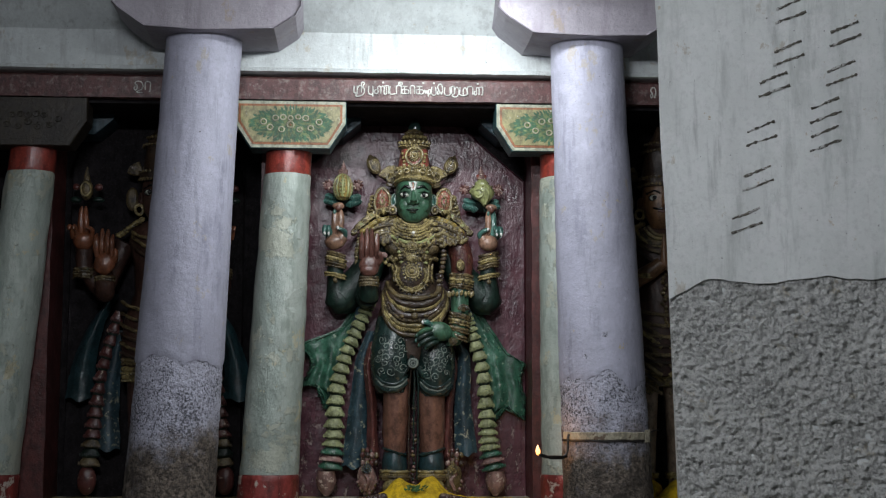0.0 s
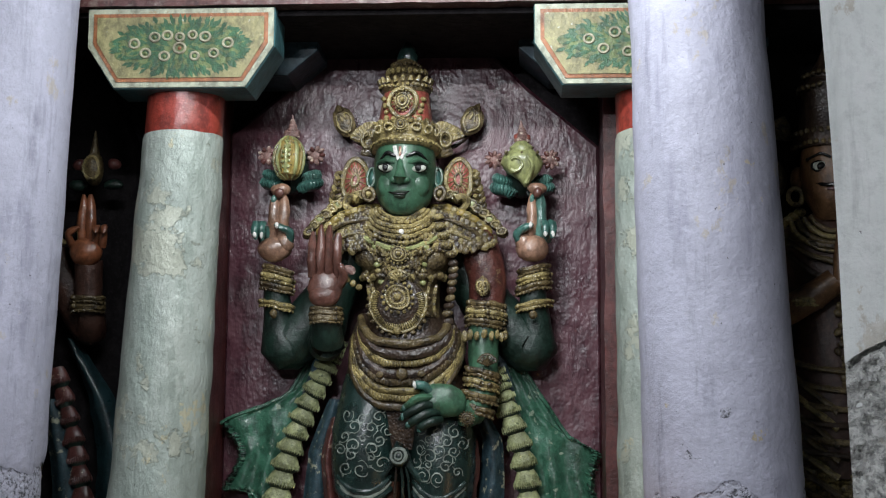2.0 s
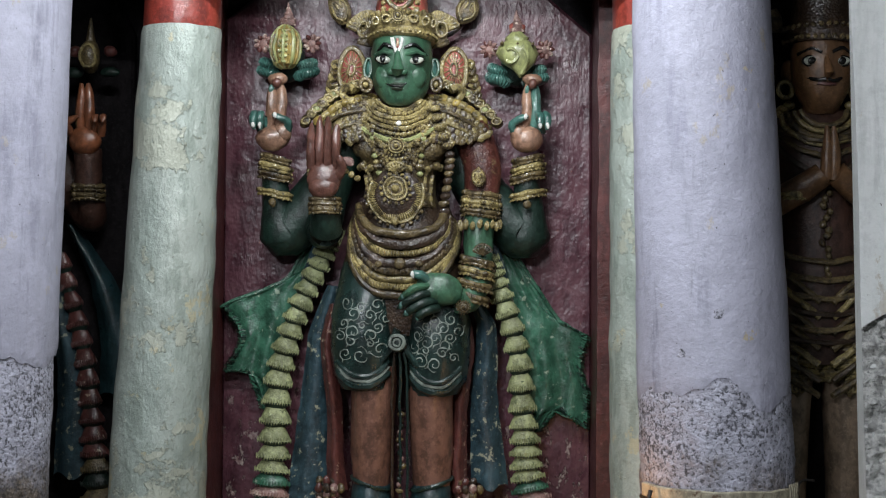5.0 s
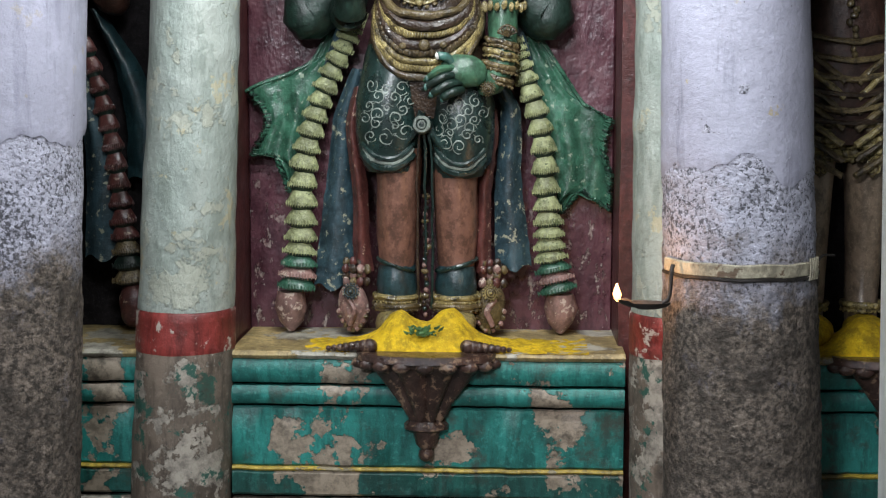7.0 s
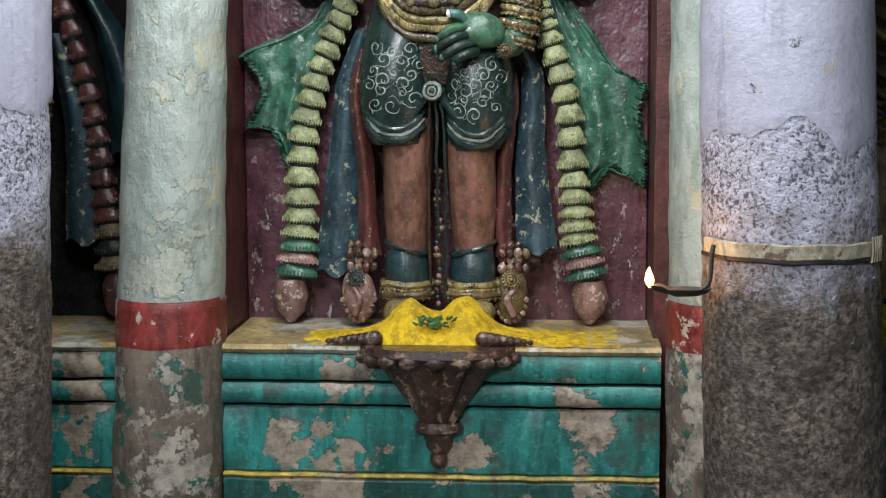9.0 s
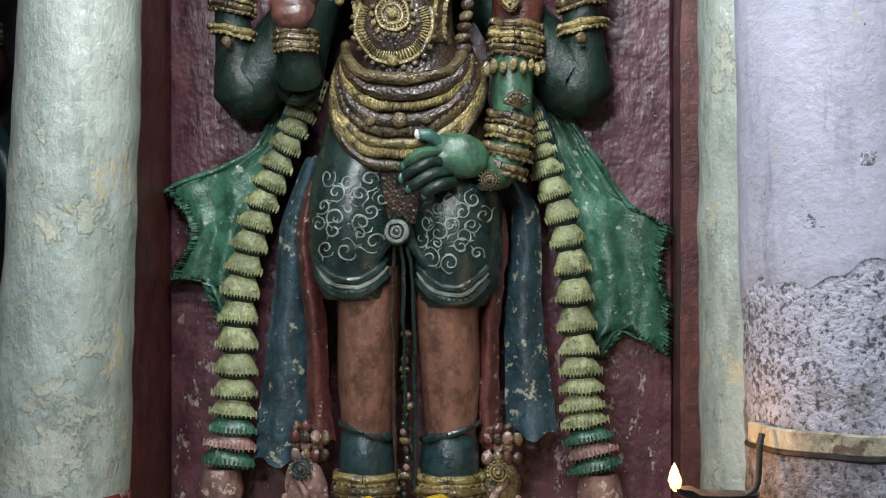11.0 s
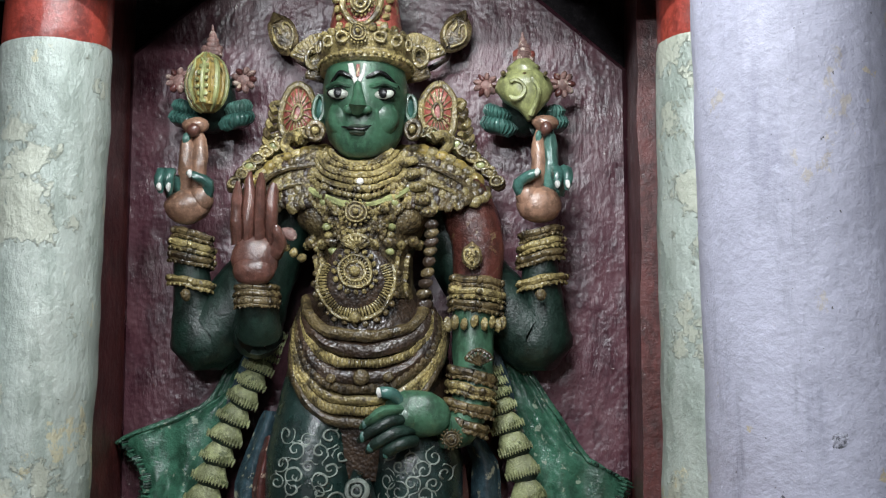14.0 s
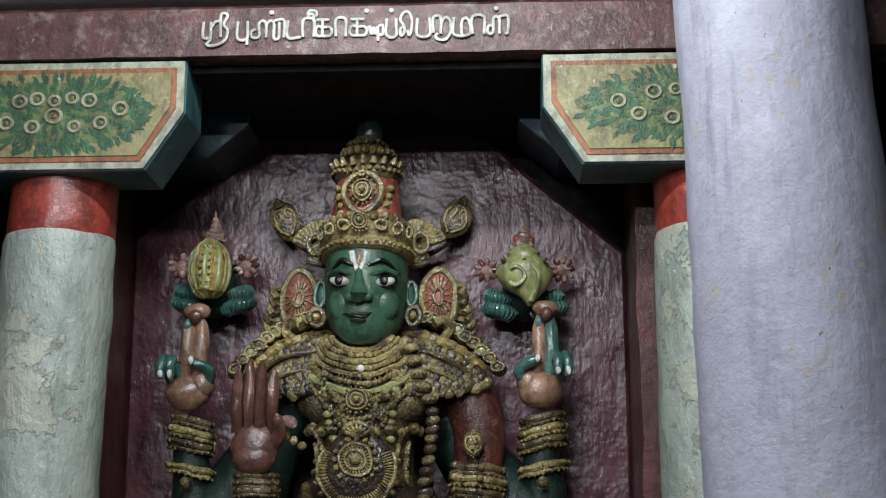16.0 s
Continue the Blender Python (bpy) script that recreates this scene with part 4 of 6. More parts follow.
def medallion(f, c, r, rim, core):
    """A round jewel: boss, two rings and a ring of beads, facing the front."""
    f.ball(c, (r, 0.010, r), rim, 22, 6)
    x, y, z = c
    for k, w in ((0.86, 0.09), (0.52, 0.10)):
        f.hoop((x, y - 0.010, z), r * k, r * k, r * w, core, 24)
    f.ball((x, y - 0.014, z), (r * 0.27, 0.010, r * 0.27), core, 12, 6)
    n = 16
    for i in range(n):
        a = math.tau * i / n
        f.ball((x + r * 1.12 * math.sin(a), y - 0.004, z + r * 1.12 * math.cos(a)), r * 0.15, core, 7, 4)


def bracelet(f, c, rx, ry, mat, h=0.011, beads=14, tilt=0.0):
    """A band round an upright limb: two cords, a row of studs and a fringe of drops."""
    for dz, k in ((h * 0.45, 0.92), (-h * 0.75, 0.55)):
        f.tube([(c[0] + rx * math.sin(a), c[1] - ry * math.cos(a), c[2] + dz + tilt * math.sin(a)) for a in (math.tau * j / 24 for j in range(25))], h * k, mat, 8)
    for j in range(beads):
        a = radians(-84 + 168 * j / max(1, beads - 1))
        x, y = c[0] + (rx + h * 0.5) * math.sin(a), c[1] - (ry + h * 0.5) * math.cos(a)
        if j % 4 == 2:
            f.ball((x, y - h * 0.3, c[2] + h * 0.45 + tilt * math.sin(a)), (h * 0.8, h * 0.6, h * 0.8), mat, 8, 5)
        f.ball((x, y + h * 0.15, c[2] - h * 1.1 + tilt * math.sin(a)), (h * 0.42, h * 0.40, h * 0.46), mat, 6, 4)


def finger(f, pts, r, mat, tip):
    f.tube(along(pts, 9), [r * k for k in (0.9, 1.0, 1.0, 1.03, 1.0, 0.98, 0.92, 0.75, 0.35)], mat, 9)
    if tip:
        p = Vector(along(pts, 9)[7])
        f.ball((p.x, p.y - r * 0.7, p.z), (r * 0.5, r * 0.4, r * 0.8), tip, 7, 4)


def fan(f, c, r, a0, a1, n, mat):
    """A pleated fan of leaves standing out from the crown."""
    for i in range(n):
        a = radians(a0 + (a1 - a0) * i / (n - 1))
        f.tube([c, (c[0] + 0.6 * r * math.sin(a), c[1] - 0.012, c[2] + 0.6 * r * math.cos(a)), (c[0] + r * math.sin(a), c[1] - 0.006, c[2] + r * math.cos(a))], [0.004, r * 0.13, r * 0.10], mat, 7)
    f.hoop((c[0], c[1] - 0.008, c[2]), r * 0.98, r * 0.98, 0.005, mat, 14, a0, a1)


def leaf(f, c, w, h, turn, mat, vein):
    f.ball(c, (w, 0.014, h), mat, 14, 10, turn)
    t = radians(turn)
    up, side = (-math.sin(t), math.cos(t)), (math.cos(t), math.sin(t))
    f.tube([(c[0] + up[0] * h * k, c[1] - 0.004, c[2] + up[1] * h * k) for k in (0.7, 1.0, 1.2)], [w * 0.45, w * 0.3, 0.001], mat, 7)
    for s in (-1, 1):
        pts = [(c[0] + up[0] * h * k + side[0] * w * s * q, c[1] - 0.016, c[2] + up[1] * h * k + side[1] * w * s * q) for k, q in ((-0.8, 0.1), (-0.4, 0.6), (0.1, 0.7), (0.5, 0.4), (0.3, 0.15), (0.0, 0.25))]
        f.tube(along(pts, 14), 0.0035, vein, 6)


def curl(f, c, size, turn, mat, r, y_of, flip=1):
    """A painted scroll: a spiral with a tail, laid on a rounded surface."""
    pts = []
    for i in range(26):
        s = i / 25
        a = 8.5 * s + turn
        q = size * (0.15 + 0.85 * s)
        x, z = c[0] + flip * q * math.sin(a), c[1] + q * math.cos(a)
        pts.append((x, y_of(x, z) - 0.0015, z))
    f.tube(pts, [r * (0.6 + 0.8 * math.sin(math.pi * i / 25)) for i in range(26)], mat, 5, 0.5)
    for i, side in ((17, 1), (22, -1), (25, 1)):
        p, d = Vector(pts[i]), (Vector(pts[i]) - Vector(pts[i - 1])).normalized()
        w = Vector((-d.z, 0, d.x)) * side
        tip = p + d * size * 0.55 + w * size * 0.45
        mid = p + d * size * 0.35 + w * size * 0.08
        f.tube([p, (mid.x, y_of(mid.x, mid.z) - 0.0015, mid.z), (tip.x, y_of(tip.x, tip.z) - 0.0015, tip.z)], [r * 0.5, r * 1.3, r * 0.3], mat, 5, 0.5)


def bells(f, path, w0, w1, n, cols, depth=0.62):
    """A pleated sash: a chain of flaring bells along a path."""
    pts = along(path, n * 4 + 1)
    rad, mats = [], []
    for i in range(n * 4 + 1):
        k = i % 4
        w = w0 + (w1 - w0) * (i / (n * 4)) ** 2
        rad.append(w * (0.66, 0.86, 1.0, 1.08)[k])
        # the dark last quarter of each bell stands for shade under its rim
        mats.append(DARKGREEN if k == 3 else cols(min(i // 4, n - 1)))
    f.tube(pts, rad, cols(0), 16, depth, mats)
    for b in range(n):
        p, q = pts[b * 4 + 3], pts[b * 4 + 2]
        w = rad[b * 4 + 3]
        d = (p - q).normalized()
        side = Vector((-d.z, 0, d.x))
        for j in range(13):
            s = -0.96 + 1.92 * j / 12
            c = p + side * (w * s) + Vector((0, -depth * w * math.sqrt(max(0.0, 1 - s * s)) - 0.001, 0))
            f.tube([c - d * 0.014, c - d * 0.004, c + d * 0.006], [0.0018, 0.0032, 0.001], cols(b), 5)


def ribbon(f, path, w, mat, n=26, fold=0.75, depth=0.02):
    """A hanging strip of cloth with soft lengthwise folds."""
    pts = along(path, n)
    def at(u, v):
        i = min(int(round(u * (n - 1))), n - 1)
        p = pts[i]
        ww = w[0] + (w[1] - w[0]) * u
        s = -1 + 2 * v
        return (p.x + ww * s, p.y - depth * (0.55 + 0.45 * math.cos(s * math.pi * fold)) * (1 - abs(s) ** 4), p.z + 0.012 * math.sin(v * 9) * u)
    f.sheet(n, 25, at, mat)


def uneven(f):
    """Hand-modelled plaster: nothing is quite true."""
    f.v = [(x + 0.005 * wob(x, y, z, 20, 1) + 0.002 * wob(x, y, z, 60, 2), y + 0.004 * wob(x, y, z, 28, 5), z + 0.005 * wob(x, y, z, 22, 9) + 0.002 * wob(x, y, z, 64, 3)) for x, y, z in f.v]


def main_statue():
    f = Form()
    # legs, feet and ankle ornaments
    for s, x0, x1, w in ((-1, -0.128, -0.135, 0.071), (1, 0.060, 0.066, 0.073)):
        f.loft([(0.90, x1, -0.15, w * 0.80, 0.06), (0.96, x1, -0.15, w * 0.84, 0.065), (1.05, x1, -0.155, w * 0.98, 0.075), (1.14, (x0 + x1) / 2, -0.165, w * 1.0, 0.08), (1.20, x0, -0.17, w * 1.02, 0.085), (1.34, x0, -0.17, w * 1.1, 0.09)], LEG, 28)
        f.loft([(0.845, x1, -0.155, w * 0.92, 0.07), (0.87, x1, -0.155, w * 0.98, 0.075), (0.935, x1, -0.152, w * 0.88, 0.068), (0.945, x1, -0.152, w * 0.82, 0.064)], CUFF, 28)
        f.tube([(x1 + w * 0.92 * math.sin(a), -0.152 - 0.072 * math.cos(a), 0.945 + 0.02 * s * math.sin(a)) for a in (math.tau * j / 24 for j in range(25))], 0.007, CLOTH, 7)
        bracelet(f, (x1, -0.155, 0.835), w * 1.06, 0.08, GOLD, 0.011, 12)
        bracelet(f, (x1, -0.155, 0.808), w * 1.12, 0.086, DULL, 0.010, 12)
        f.ball((x1 + 0.01 * s, -0.21, 0.755), (0.06, 0.10, 0.05), GOLD, 18, 10)
    # breeches with painted scrolls
    thigh = {}
    for s, cx, rx, top, hem in ((-1, -0.158, 0.114, 1.60, 1.262), (1, 0.080, 0.110, 1.56, 1.245)):
        rows = [(hem, cx + 0.012 * s * -1, -0.16, rx * 0.76, 0.105), (hem + 0.05, cx, -0.16, rx * 0.93, 0.118), (hem + 0.14, cx, -0.16, rx * 1.02, 0.128), (hem + 0.24, cx, -0.155, rx * 1.02, 0.13), (top, cx + 0.02 * -s, -0.15, rx * 1.0, 0.12), (top + 0.08, cx + 0.03 * -s, -0.15, rx * 0.9, 0.10)]
        f.loft(rows, CLOTH, 36)

        def y_of(x, z, rows=rows, cx=cx):
            zs = [q[0] for q in rows]
            w, d, c = (float(np.interp(z, zs, [q[k] for q in rows])) for k in (3, 4, 1))
            return float(np.interp(z, zs, [q[2] for q in rows])) - d * math.sqrt(max(0.02, 1 - min(0.98, abs((x - c) / w)) ** 2))

        thigh[s] = y_of
        rng = random.Random(11 + s)
        for i, (u, v) in enumerate(((-0.55, 0.90), (-0.05, 0.86), (0.5, 0.88), (-0.6, 0.66), (0.0, 0.64), (0.5, 0.62), (-0.35, 0.45), (0.25, 0.42), (-0.05, 0.27), (-0.55, 0.3), (0.6, 0.36), (-0.3, 0.78), (0.25, 0.76), (-0.3, 0.56), (0.3, 0.52), (-0.75, 0.5), (0.75, 0.72))):
            x, z = cx + u * rx * 0.86, hem + 0.04 + v * (0.27 if s < 0 else 0.24)
            curl(f, (x, z), rng.uniform(0.014, 0.028), rng.uniform(0, 6), SCROLL, 0.0017, y_of, rng.choice((-1, 1)))
        for k in range(3):
            zc = hem + 0.012 + 0.016 * k
            pts = []
            for i in range(25):
                t = -1 + 2 * i / 24
                x = cx + t * rx * 0.74
                z = zc + 0.05 * t * t
                pts.append((x, y_of(x, max(z, hem)) - 0.003, z))
            f.tube(pts, (0.012, 0.006, 0.008)[k], (CLOTH, SCROLL, CLOTH)[k], 7)
            if k == 1:
                for p in pts[::2]:
                    f.ball((p[0], p[1] - 0.004, p[2] - 0.012), 0.0042, CLOTH, 6, 4)
        # gathered hem of the breeches between the thighs
        f.tube(along([(cx - s * rx * 0.2, -0.25, hem + 0.05), (cx - s * rx * 0.75, -0.26, hem + 0.13), (cx - s * rx * 1.0, -0.27, hem + 0.2)], 12), 0.012, CLOTH, 8)
    # knot and the beaded cord between the legs
    f.ball((-0.044, -0.285, 1.42), (0.034, 0.02, 0.032), CLOTH, 16, 8)
    f.hoop((-0.044, -0.303, 1.42), 0.026, 0.024, 0.006, SCROLL, 18)
    f.hoop((-0.044, -0.306, 1.42), 0.012, 0.012, 0.004, SCROLL, 14)
    for x in (-0.062, -0.036, -0.012):
        f.tube(along([(x * 0.6 - 0.016, -0.27, 1.39), (x, -0.235, 1.2), (x * 0.9 - 0.004, -0.19, 0.8)], 20), 0.0045, (UMBER, CLOTH, MAROON)[int((x + 0.07) * 30) % 3], 7)
    for i in range(20):
        f.ball((-0.036 + 0.004 * math.sin(i), -0.205, 1.18 - 0.021 * i), (0.009 + 0.005 * (i % 4 == 0), 0.009, 0.010), (DULL, UMBER, CLOTH, PINK)[i % 4 if i != 7 else 3], 8, 5)
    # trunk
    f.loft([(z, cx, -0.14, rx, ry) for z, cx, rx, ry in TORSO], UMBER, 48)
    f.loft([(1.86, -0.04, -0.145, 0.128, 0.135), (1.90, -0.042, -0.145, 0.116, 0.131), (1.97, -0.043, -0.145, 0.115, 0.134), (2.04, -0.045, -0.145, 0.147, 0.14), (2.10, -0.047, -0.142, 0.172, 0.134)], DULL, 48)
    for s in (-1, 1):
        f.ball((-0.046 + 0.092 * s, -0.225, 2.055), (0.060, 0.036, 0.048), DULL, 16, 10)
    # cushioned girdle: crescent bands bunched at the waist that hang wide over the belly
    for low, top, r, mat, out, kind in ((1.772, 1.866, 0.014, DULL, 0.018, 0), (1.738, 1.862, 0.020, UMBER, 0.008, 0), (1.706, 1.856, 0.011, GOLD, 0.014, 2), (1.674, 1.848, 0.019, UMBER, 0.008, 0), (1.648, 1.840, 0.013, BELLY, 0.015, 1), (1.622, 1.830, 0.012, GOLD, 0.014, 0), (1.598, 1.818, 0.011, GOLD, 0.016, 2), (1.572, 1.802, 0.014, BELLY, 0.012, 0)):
        def hang(q, low=low, top=top, out=out):
            return torso_at(88 * q, top - (top - low) * (1 - abs(math.sin(radians(88 * q))) ** 2.7), out)

        f.tube([hang(-1 + i / 22) for i in range(45)], r, mat, 9)
        if kind:
            n = 64 if kind == 2 else 40
            for i in range(n):
                q = -1 + 2 * (i + 0.5) / n
                p = hang(q)
                f.ball((p[0], p[1] - r * 0.75, p[2]), (r * 0.42, r * 0.6, r * 1.05) if kind == 2 else (r * 0.8, r * 0.7, r * 0.9), mat, 6, 4, -35 * q)
    for q, r in ((-0.20, 0.013), (0.0, 0.020), (0.18, 0.013)):
        p = torso_at(90 * q, 1.674, 0.028)
        f.ball(p, (r, 0.012, r * 0.9), DULL, 12, 6)
    # belly plate: a collar of beads round the large medallion
    c = torso_at(-4, 1.911, 0.016)
    f.ball((c[0], c[1] + 0.014, c[2] - 0.012), (0.086, 0.03, 0.088), UMBER, 28, 10)
    for i in range(48):
        a = radians(62 + 236 * i / 47)
        f.tube([(c[0] + r * math.sin(a), c[1] - y, c[2] - 0.012 + r * math.cos(a)) for r, y in ((0.066, 0.006), (0.074, 0.009), (0.085, 0.004))], [0.0018, 0.0030, 0.0026], GOLD, 5)
    for i in range(15):
        a = radians(80 + 200 * i / 14)
        f.ball((c[0] + 0.098 * math.sin(a), c[1] + 0.004, c[2] - 0.014 + 0.100 * math.cos(a)), (0.0075, 0.008, 0.0075), DULL, 8, 5)
    f.hoop((c[0], c[1], c[2] - 0.012), 0.089, 0.090, 0.006, GOLD, 30, 65, 295)
    medallion(f, (c[0], c[1] - 0.012, c[2] + 0.006), 0.044, DULL, GOLD)
    for i in range(28):
        a = math.tau * i / 28
        f.tube([(c[0] + k * math.sin(a), c[1] - 0.023, c[2] + 0.006 + k * math.cos(a)) for k in (0.027, 0.036)], 0.0019, GOLD, 5)
    fan(f, (c[0], c[1] - 0.010, c[2] + 0.058), 0.034, -62, 62, 7, GOLD)
    f.ball((c[0], c[1] - 0.008, c[2] - 0.098), (0.014, 0.012, 0.013), GOLD, 10, 6)
    # necklaces: nested collars from the neck out to the shoulders
    def chest(x, z):
        zz = min(max(z, 1.9), 2.13)
        cx, rx, ry = (float(np.interp(zz, TORSO_Z, [q[k] for q in TORSO])) for k in (1, 2, 3))
        return -0.14 - (ry + 0.012) * math.sqrt(max(0.10, 1 - ((x - cx) / (rx + 0.03)) ** 2)) + 0.35 * max(0.0, z - 2.15)

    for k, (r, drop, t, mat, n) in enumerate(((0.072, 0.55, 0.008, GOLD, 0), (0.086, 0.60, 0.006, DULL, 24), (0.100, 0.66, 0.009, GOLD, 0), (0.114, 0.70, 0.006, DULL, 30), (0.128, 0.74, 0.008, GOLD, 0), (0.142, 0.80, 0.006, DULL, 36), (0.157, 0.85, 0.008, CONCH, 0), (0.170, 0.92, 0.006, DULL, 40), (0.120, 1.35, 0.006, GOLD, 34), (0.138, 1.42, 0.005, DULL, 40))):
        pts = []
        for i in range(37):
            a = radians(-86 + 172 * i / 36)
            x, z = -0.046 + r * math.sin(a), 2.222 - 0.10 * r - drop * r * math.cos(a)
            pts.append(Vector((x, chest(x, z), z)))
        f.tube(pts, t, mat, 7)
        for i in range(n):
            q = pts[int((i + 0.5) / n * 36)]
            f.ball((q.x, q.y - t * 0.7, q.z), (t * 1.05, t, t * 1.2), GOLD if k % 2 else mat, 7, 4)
        if k in (2, 4, 6):
            for i in range(26):
                q = pts[int((i + 0.5) / 26 * 36)]
                f.ball((q.x, q.y - 0.003, q.z - t * 1.6), (0.0035, 0.004, 0.0075), DULL, 6, 4)
    for i in range(5):
        for j in (-1, 0, 1):
            p = torso_at(j * 6, 2.165 - 0.018 * i, 0.022)
            f.ball(p, (0.008, 0.008, 0.008), GOLD if (i + j) % 2 else WHITE if i == 2 else GOLD, 8, 5)
    medallion(f, torso_at(-2, 2.054, 0.02), 0.026, DULL, GOLD)
    for i in range(4):
        for j in (-1, 0, 1):
            f.ball(torso_at(-2 + j * 5, 2.012 - 0.016 * i, 0.014), 0.007, GOLD if j else DULL, 7, 4)
    for s in (-1, 1):
        for i in range(9):
            f.ball(torso_at(s * (26 + 0.7 * i), 2.12 - 0.019 * i, 0.014), (0.011, 0.009, 0.009), (GOLD, DULL, CONCH)[i % 3], 8, 5)
        for i in range(7):
            f.ball(torso_at(s * (14 + 1.5 * i), 2.02 - 0.002 * i + 0.01 * (i % 2), 0.012), 0.008, DULL, 7, 4)
        # epaulettes: rows of overlapping leaves over the shoulder
        for r in range(7):
            for i in range(15):
                t = i / 14
                x = -0.046 + s * (0.10 + (0.190 if s > 0 else 0.175) * t + 0.002 * r)
                z = 2.195 - 0.075 * t * t - 0.0185 * r - 0.02 * t
                y = -0.240 + (0.020 if s > 0 else 0.050) * t * t * t - 0.003 * r
                if z < 2.062 + 0.02 * t:
                    continue
                k = 1.0 + 0.35 * wob(x, z, 0, 60, 3)
                f.ball((x + 0.004 * wob(x, z, 1, 90, 6), y, z), (0.0135 * k, 0.0075, 0.0165 * k), (GOLD, DULL, GOLD, DULL, GOLD, DULL, UMBER)[(2 * r + i * (1 + r % 2)) % 7], 8, 5, s * -50 * t + 25 * wob(x, z, 2, 40, 1))
        for k in range(2):
            f.tube(along([(-0.046 + s * 0.10, -0.245, 2.18 - 0.040 * k), (-0.046 + s * 0.19, -0.255, 2.158 - 0.040 * k), (-0.046 + s * 0.27, -0.225, 2.108 - 0.030 * k)], 12), 0.006, GOLD if k % 2 else DULL, 7)
        for i in range(9):
            t = i / 8
            f.ball((-0.046 + s * (0.10 + 0.17 * t), -0.16, 2.225 - 0.075 * t * t), (0.024, 0.02, 0.016), GOLD if i % 2 else DISC, 10, 6, -s * 40 * t)
        for i in range(11):
            t = i / 10
            x, z = -0.046 + s * (0.125 + 0.195 * t), 2.275 - 0.105 * t * t - 0.02 * t
            f.ball((x, -0.125, z), (0.026, 0.022, 0.020), (GOLD, DULL, CONCH)[i % 3], 12, 7, -s * 45 * t)
            f.hoop((x, -0.146, z), 0.015, 0.012, 0.004, GOLD, 14)
        for i in range(18):
            t = i / 17
            f.ball((-0.046 + s * (0.292 + 0.014 * math.sin(3 * t)), -0.12, 2.13 - 0.30 * t), (0.013, 0.014, 0.013), GOLD if i % 3 else DULL, 8, 5, 25 * s)
    # bead strands from the collar to the breast and side
    for deg0, deg1, z0, z1 in ((-34, -20, 2.13, 2.0), (34, 22, 2.13, 2.0), (-48, -56, 2.12, 1.99), (-16, -12, 2.06, 1.97), (14, 10, 2.06, 1.97), (-58, -36, 1.99, 1.90), (50, 34, 1.99, 1.90), (-64, -50, 1.96, 1.87), (60, 48, 1.96, 1.87)):
        for i in range(10):
            t = i / 9
            f.ball(torso_at(deg0 + (deg1 - deg0) * t, z0 + (z1 - z0) * t, 0.012), (0.0075, 0.007, 0.0085), GOLD if i % 3 else DULL, 7, 4)
    # row of rosettes under the breast
    for i in range(11):
        q = -1 + 0.2 * i
        p = torso_at(74 * q, 1.992 - 0.012 * (1 - q * q) + 0.008 * (i % 2), 0.014)
        f.ball(p, (0.013 + 0.004 * (i % 2), 0.009, 0.013), DULL if i % 2 else GOLD, 10, 5)
        f.ball((p[0], p[1] - 0.009, p[2]), 0.0055, GOLD, 7, 4)
    # flat plaques down from the shoulder, then a garland of dark knobs
    for i in range(5):
        x, z = 0.068 + 0.011 * i, 2.178 - 0.030 * i
        f.ball((x, -0.262 - 0.003 * i, z), (0.021, 0.010, 0.0125), GOLD if i < 3 else DULL, 12, 6, 6)
        for q in (-1, 0, 1):
            f.ball((x + 0.011 * q, -0.272 - 0.003 * i, z), (0.0045, 0.004, 0.006), GOLD, 6, 4)
    for i, p in enumerate(along([(0.122, -0.265, 2.03), (0.118, -0.25, 1.96), (0.105, -0.23, 1.88), (0.112, -0.20, 1.80)], 11)):
        f.ball(p, (0.017, 0.010, 0.0125), DULL if i % 2 else UMBER, 9, 6, 12)
    # neck and head
    f.loft([(2.14, -0.044, -0.16, 0.075, 0.07), (2.19, -0.042, -0.18, 0.06, 0.06), (2.26, -0.04, -0.19, 0.06, 0.06)], GREEN, 24)
    hx, hy = -0.0400, -0.205
    f.loft([(2.187, hx, hy - 0.050, 0.020, 0.020), (2.192, hx, hy - 0.044, 0.037, 0.036), (2.202, hx, hy - 0.032, 0.055, 0.056), (2.218, hx, hy - 0.020, 0.071, 0.075), (2.240, hx, hy - 0.010, 0.085, 0.090), (2.265, hx, hy - 0.004, 0.093, 0.098), (2.295, hx, hy, 0.097, 0.102), (2.33, hx, hy, 0.101, 0.104), (2.37, hx, hy, 0.100, 0.104), (2.41, hx, hy, 0.095, 0.100), (2.44, hx, hy, 0.08, 0.085)], GREEN, 56)
    fy = hy - 0.103
    nx = hx - 0.008
    f.tube([(nx, fy + 0.004, 2.365), (nx, fy - 0.004, 2.345), (nx, fy - 0.014, 2.318), (nx, fy - 0.026, 2.298), (nx, fy - 0.014, 2.284)], [0.008, 0.012, 0.015, 0.0205, 0.013], GREEN, 12)
    for s in (-1, 1):
        f.ball((nx + 0.019 * s, fy - 0.009, 2.291), (0.0145, 0.013, 0.011), GREEN, 10, 6)
        ex = hx - 0.001 + 0.0515 * s
        ey = hy - 0.104 * math.sqrt(1 - (0.0515 / 0.103) ** 2)
        f.ball((ex, ey - 0.001, 2.334), (0.030, 0.009, 0.0155), BLACK, 16, 8, 3 * s)
        f.ball((ex, ey - 0.0035, 2.333), (0.0265, 0.009, 0.0118), EYEWHITE, 16, 8, 3 * s)
        f.ball((ex - 0.002, ey - 0.0085, 2.3345), (0.0112, 0.006, 0.0118), BLACK, 12, 6)
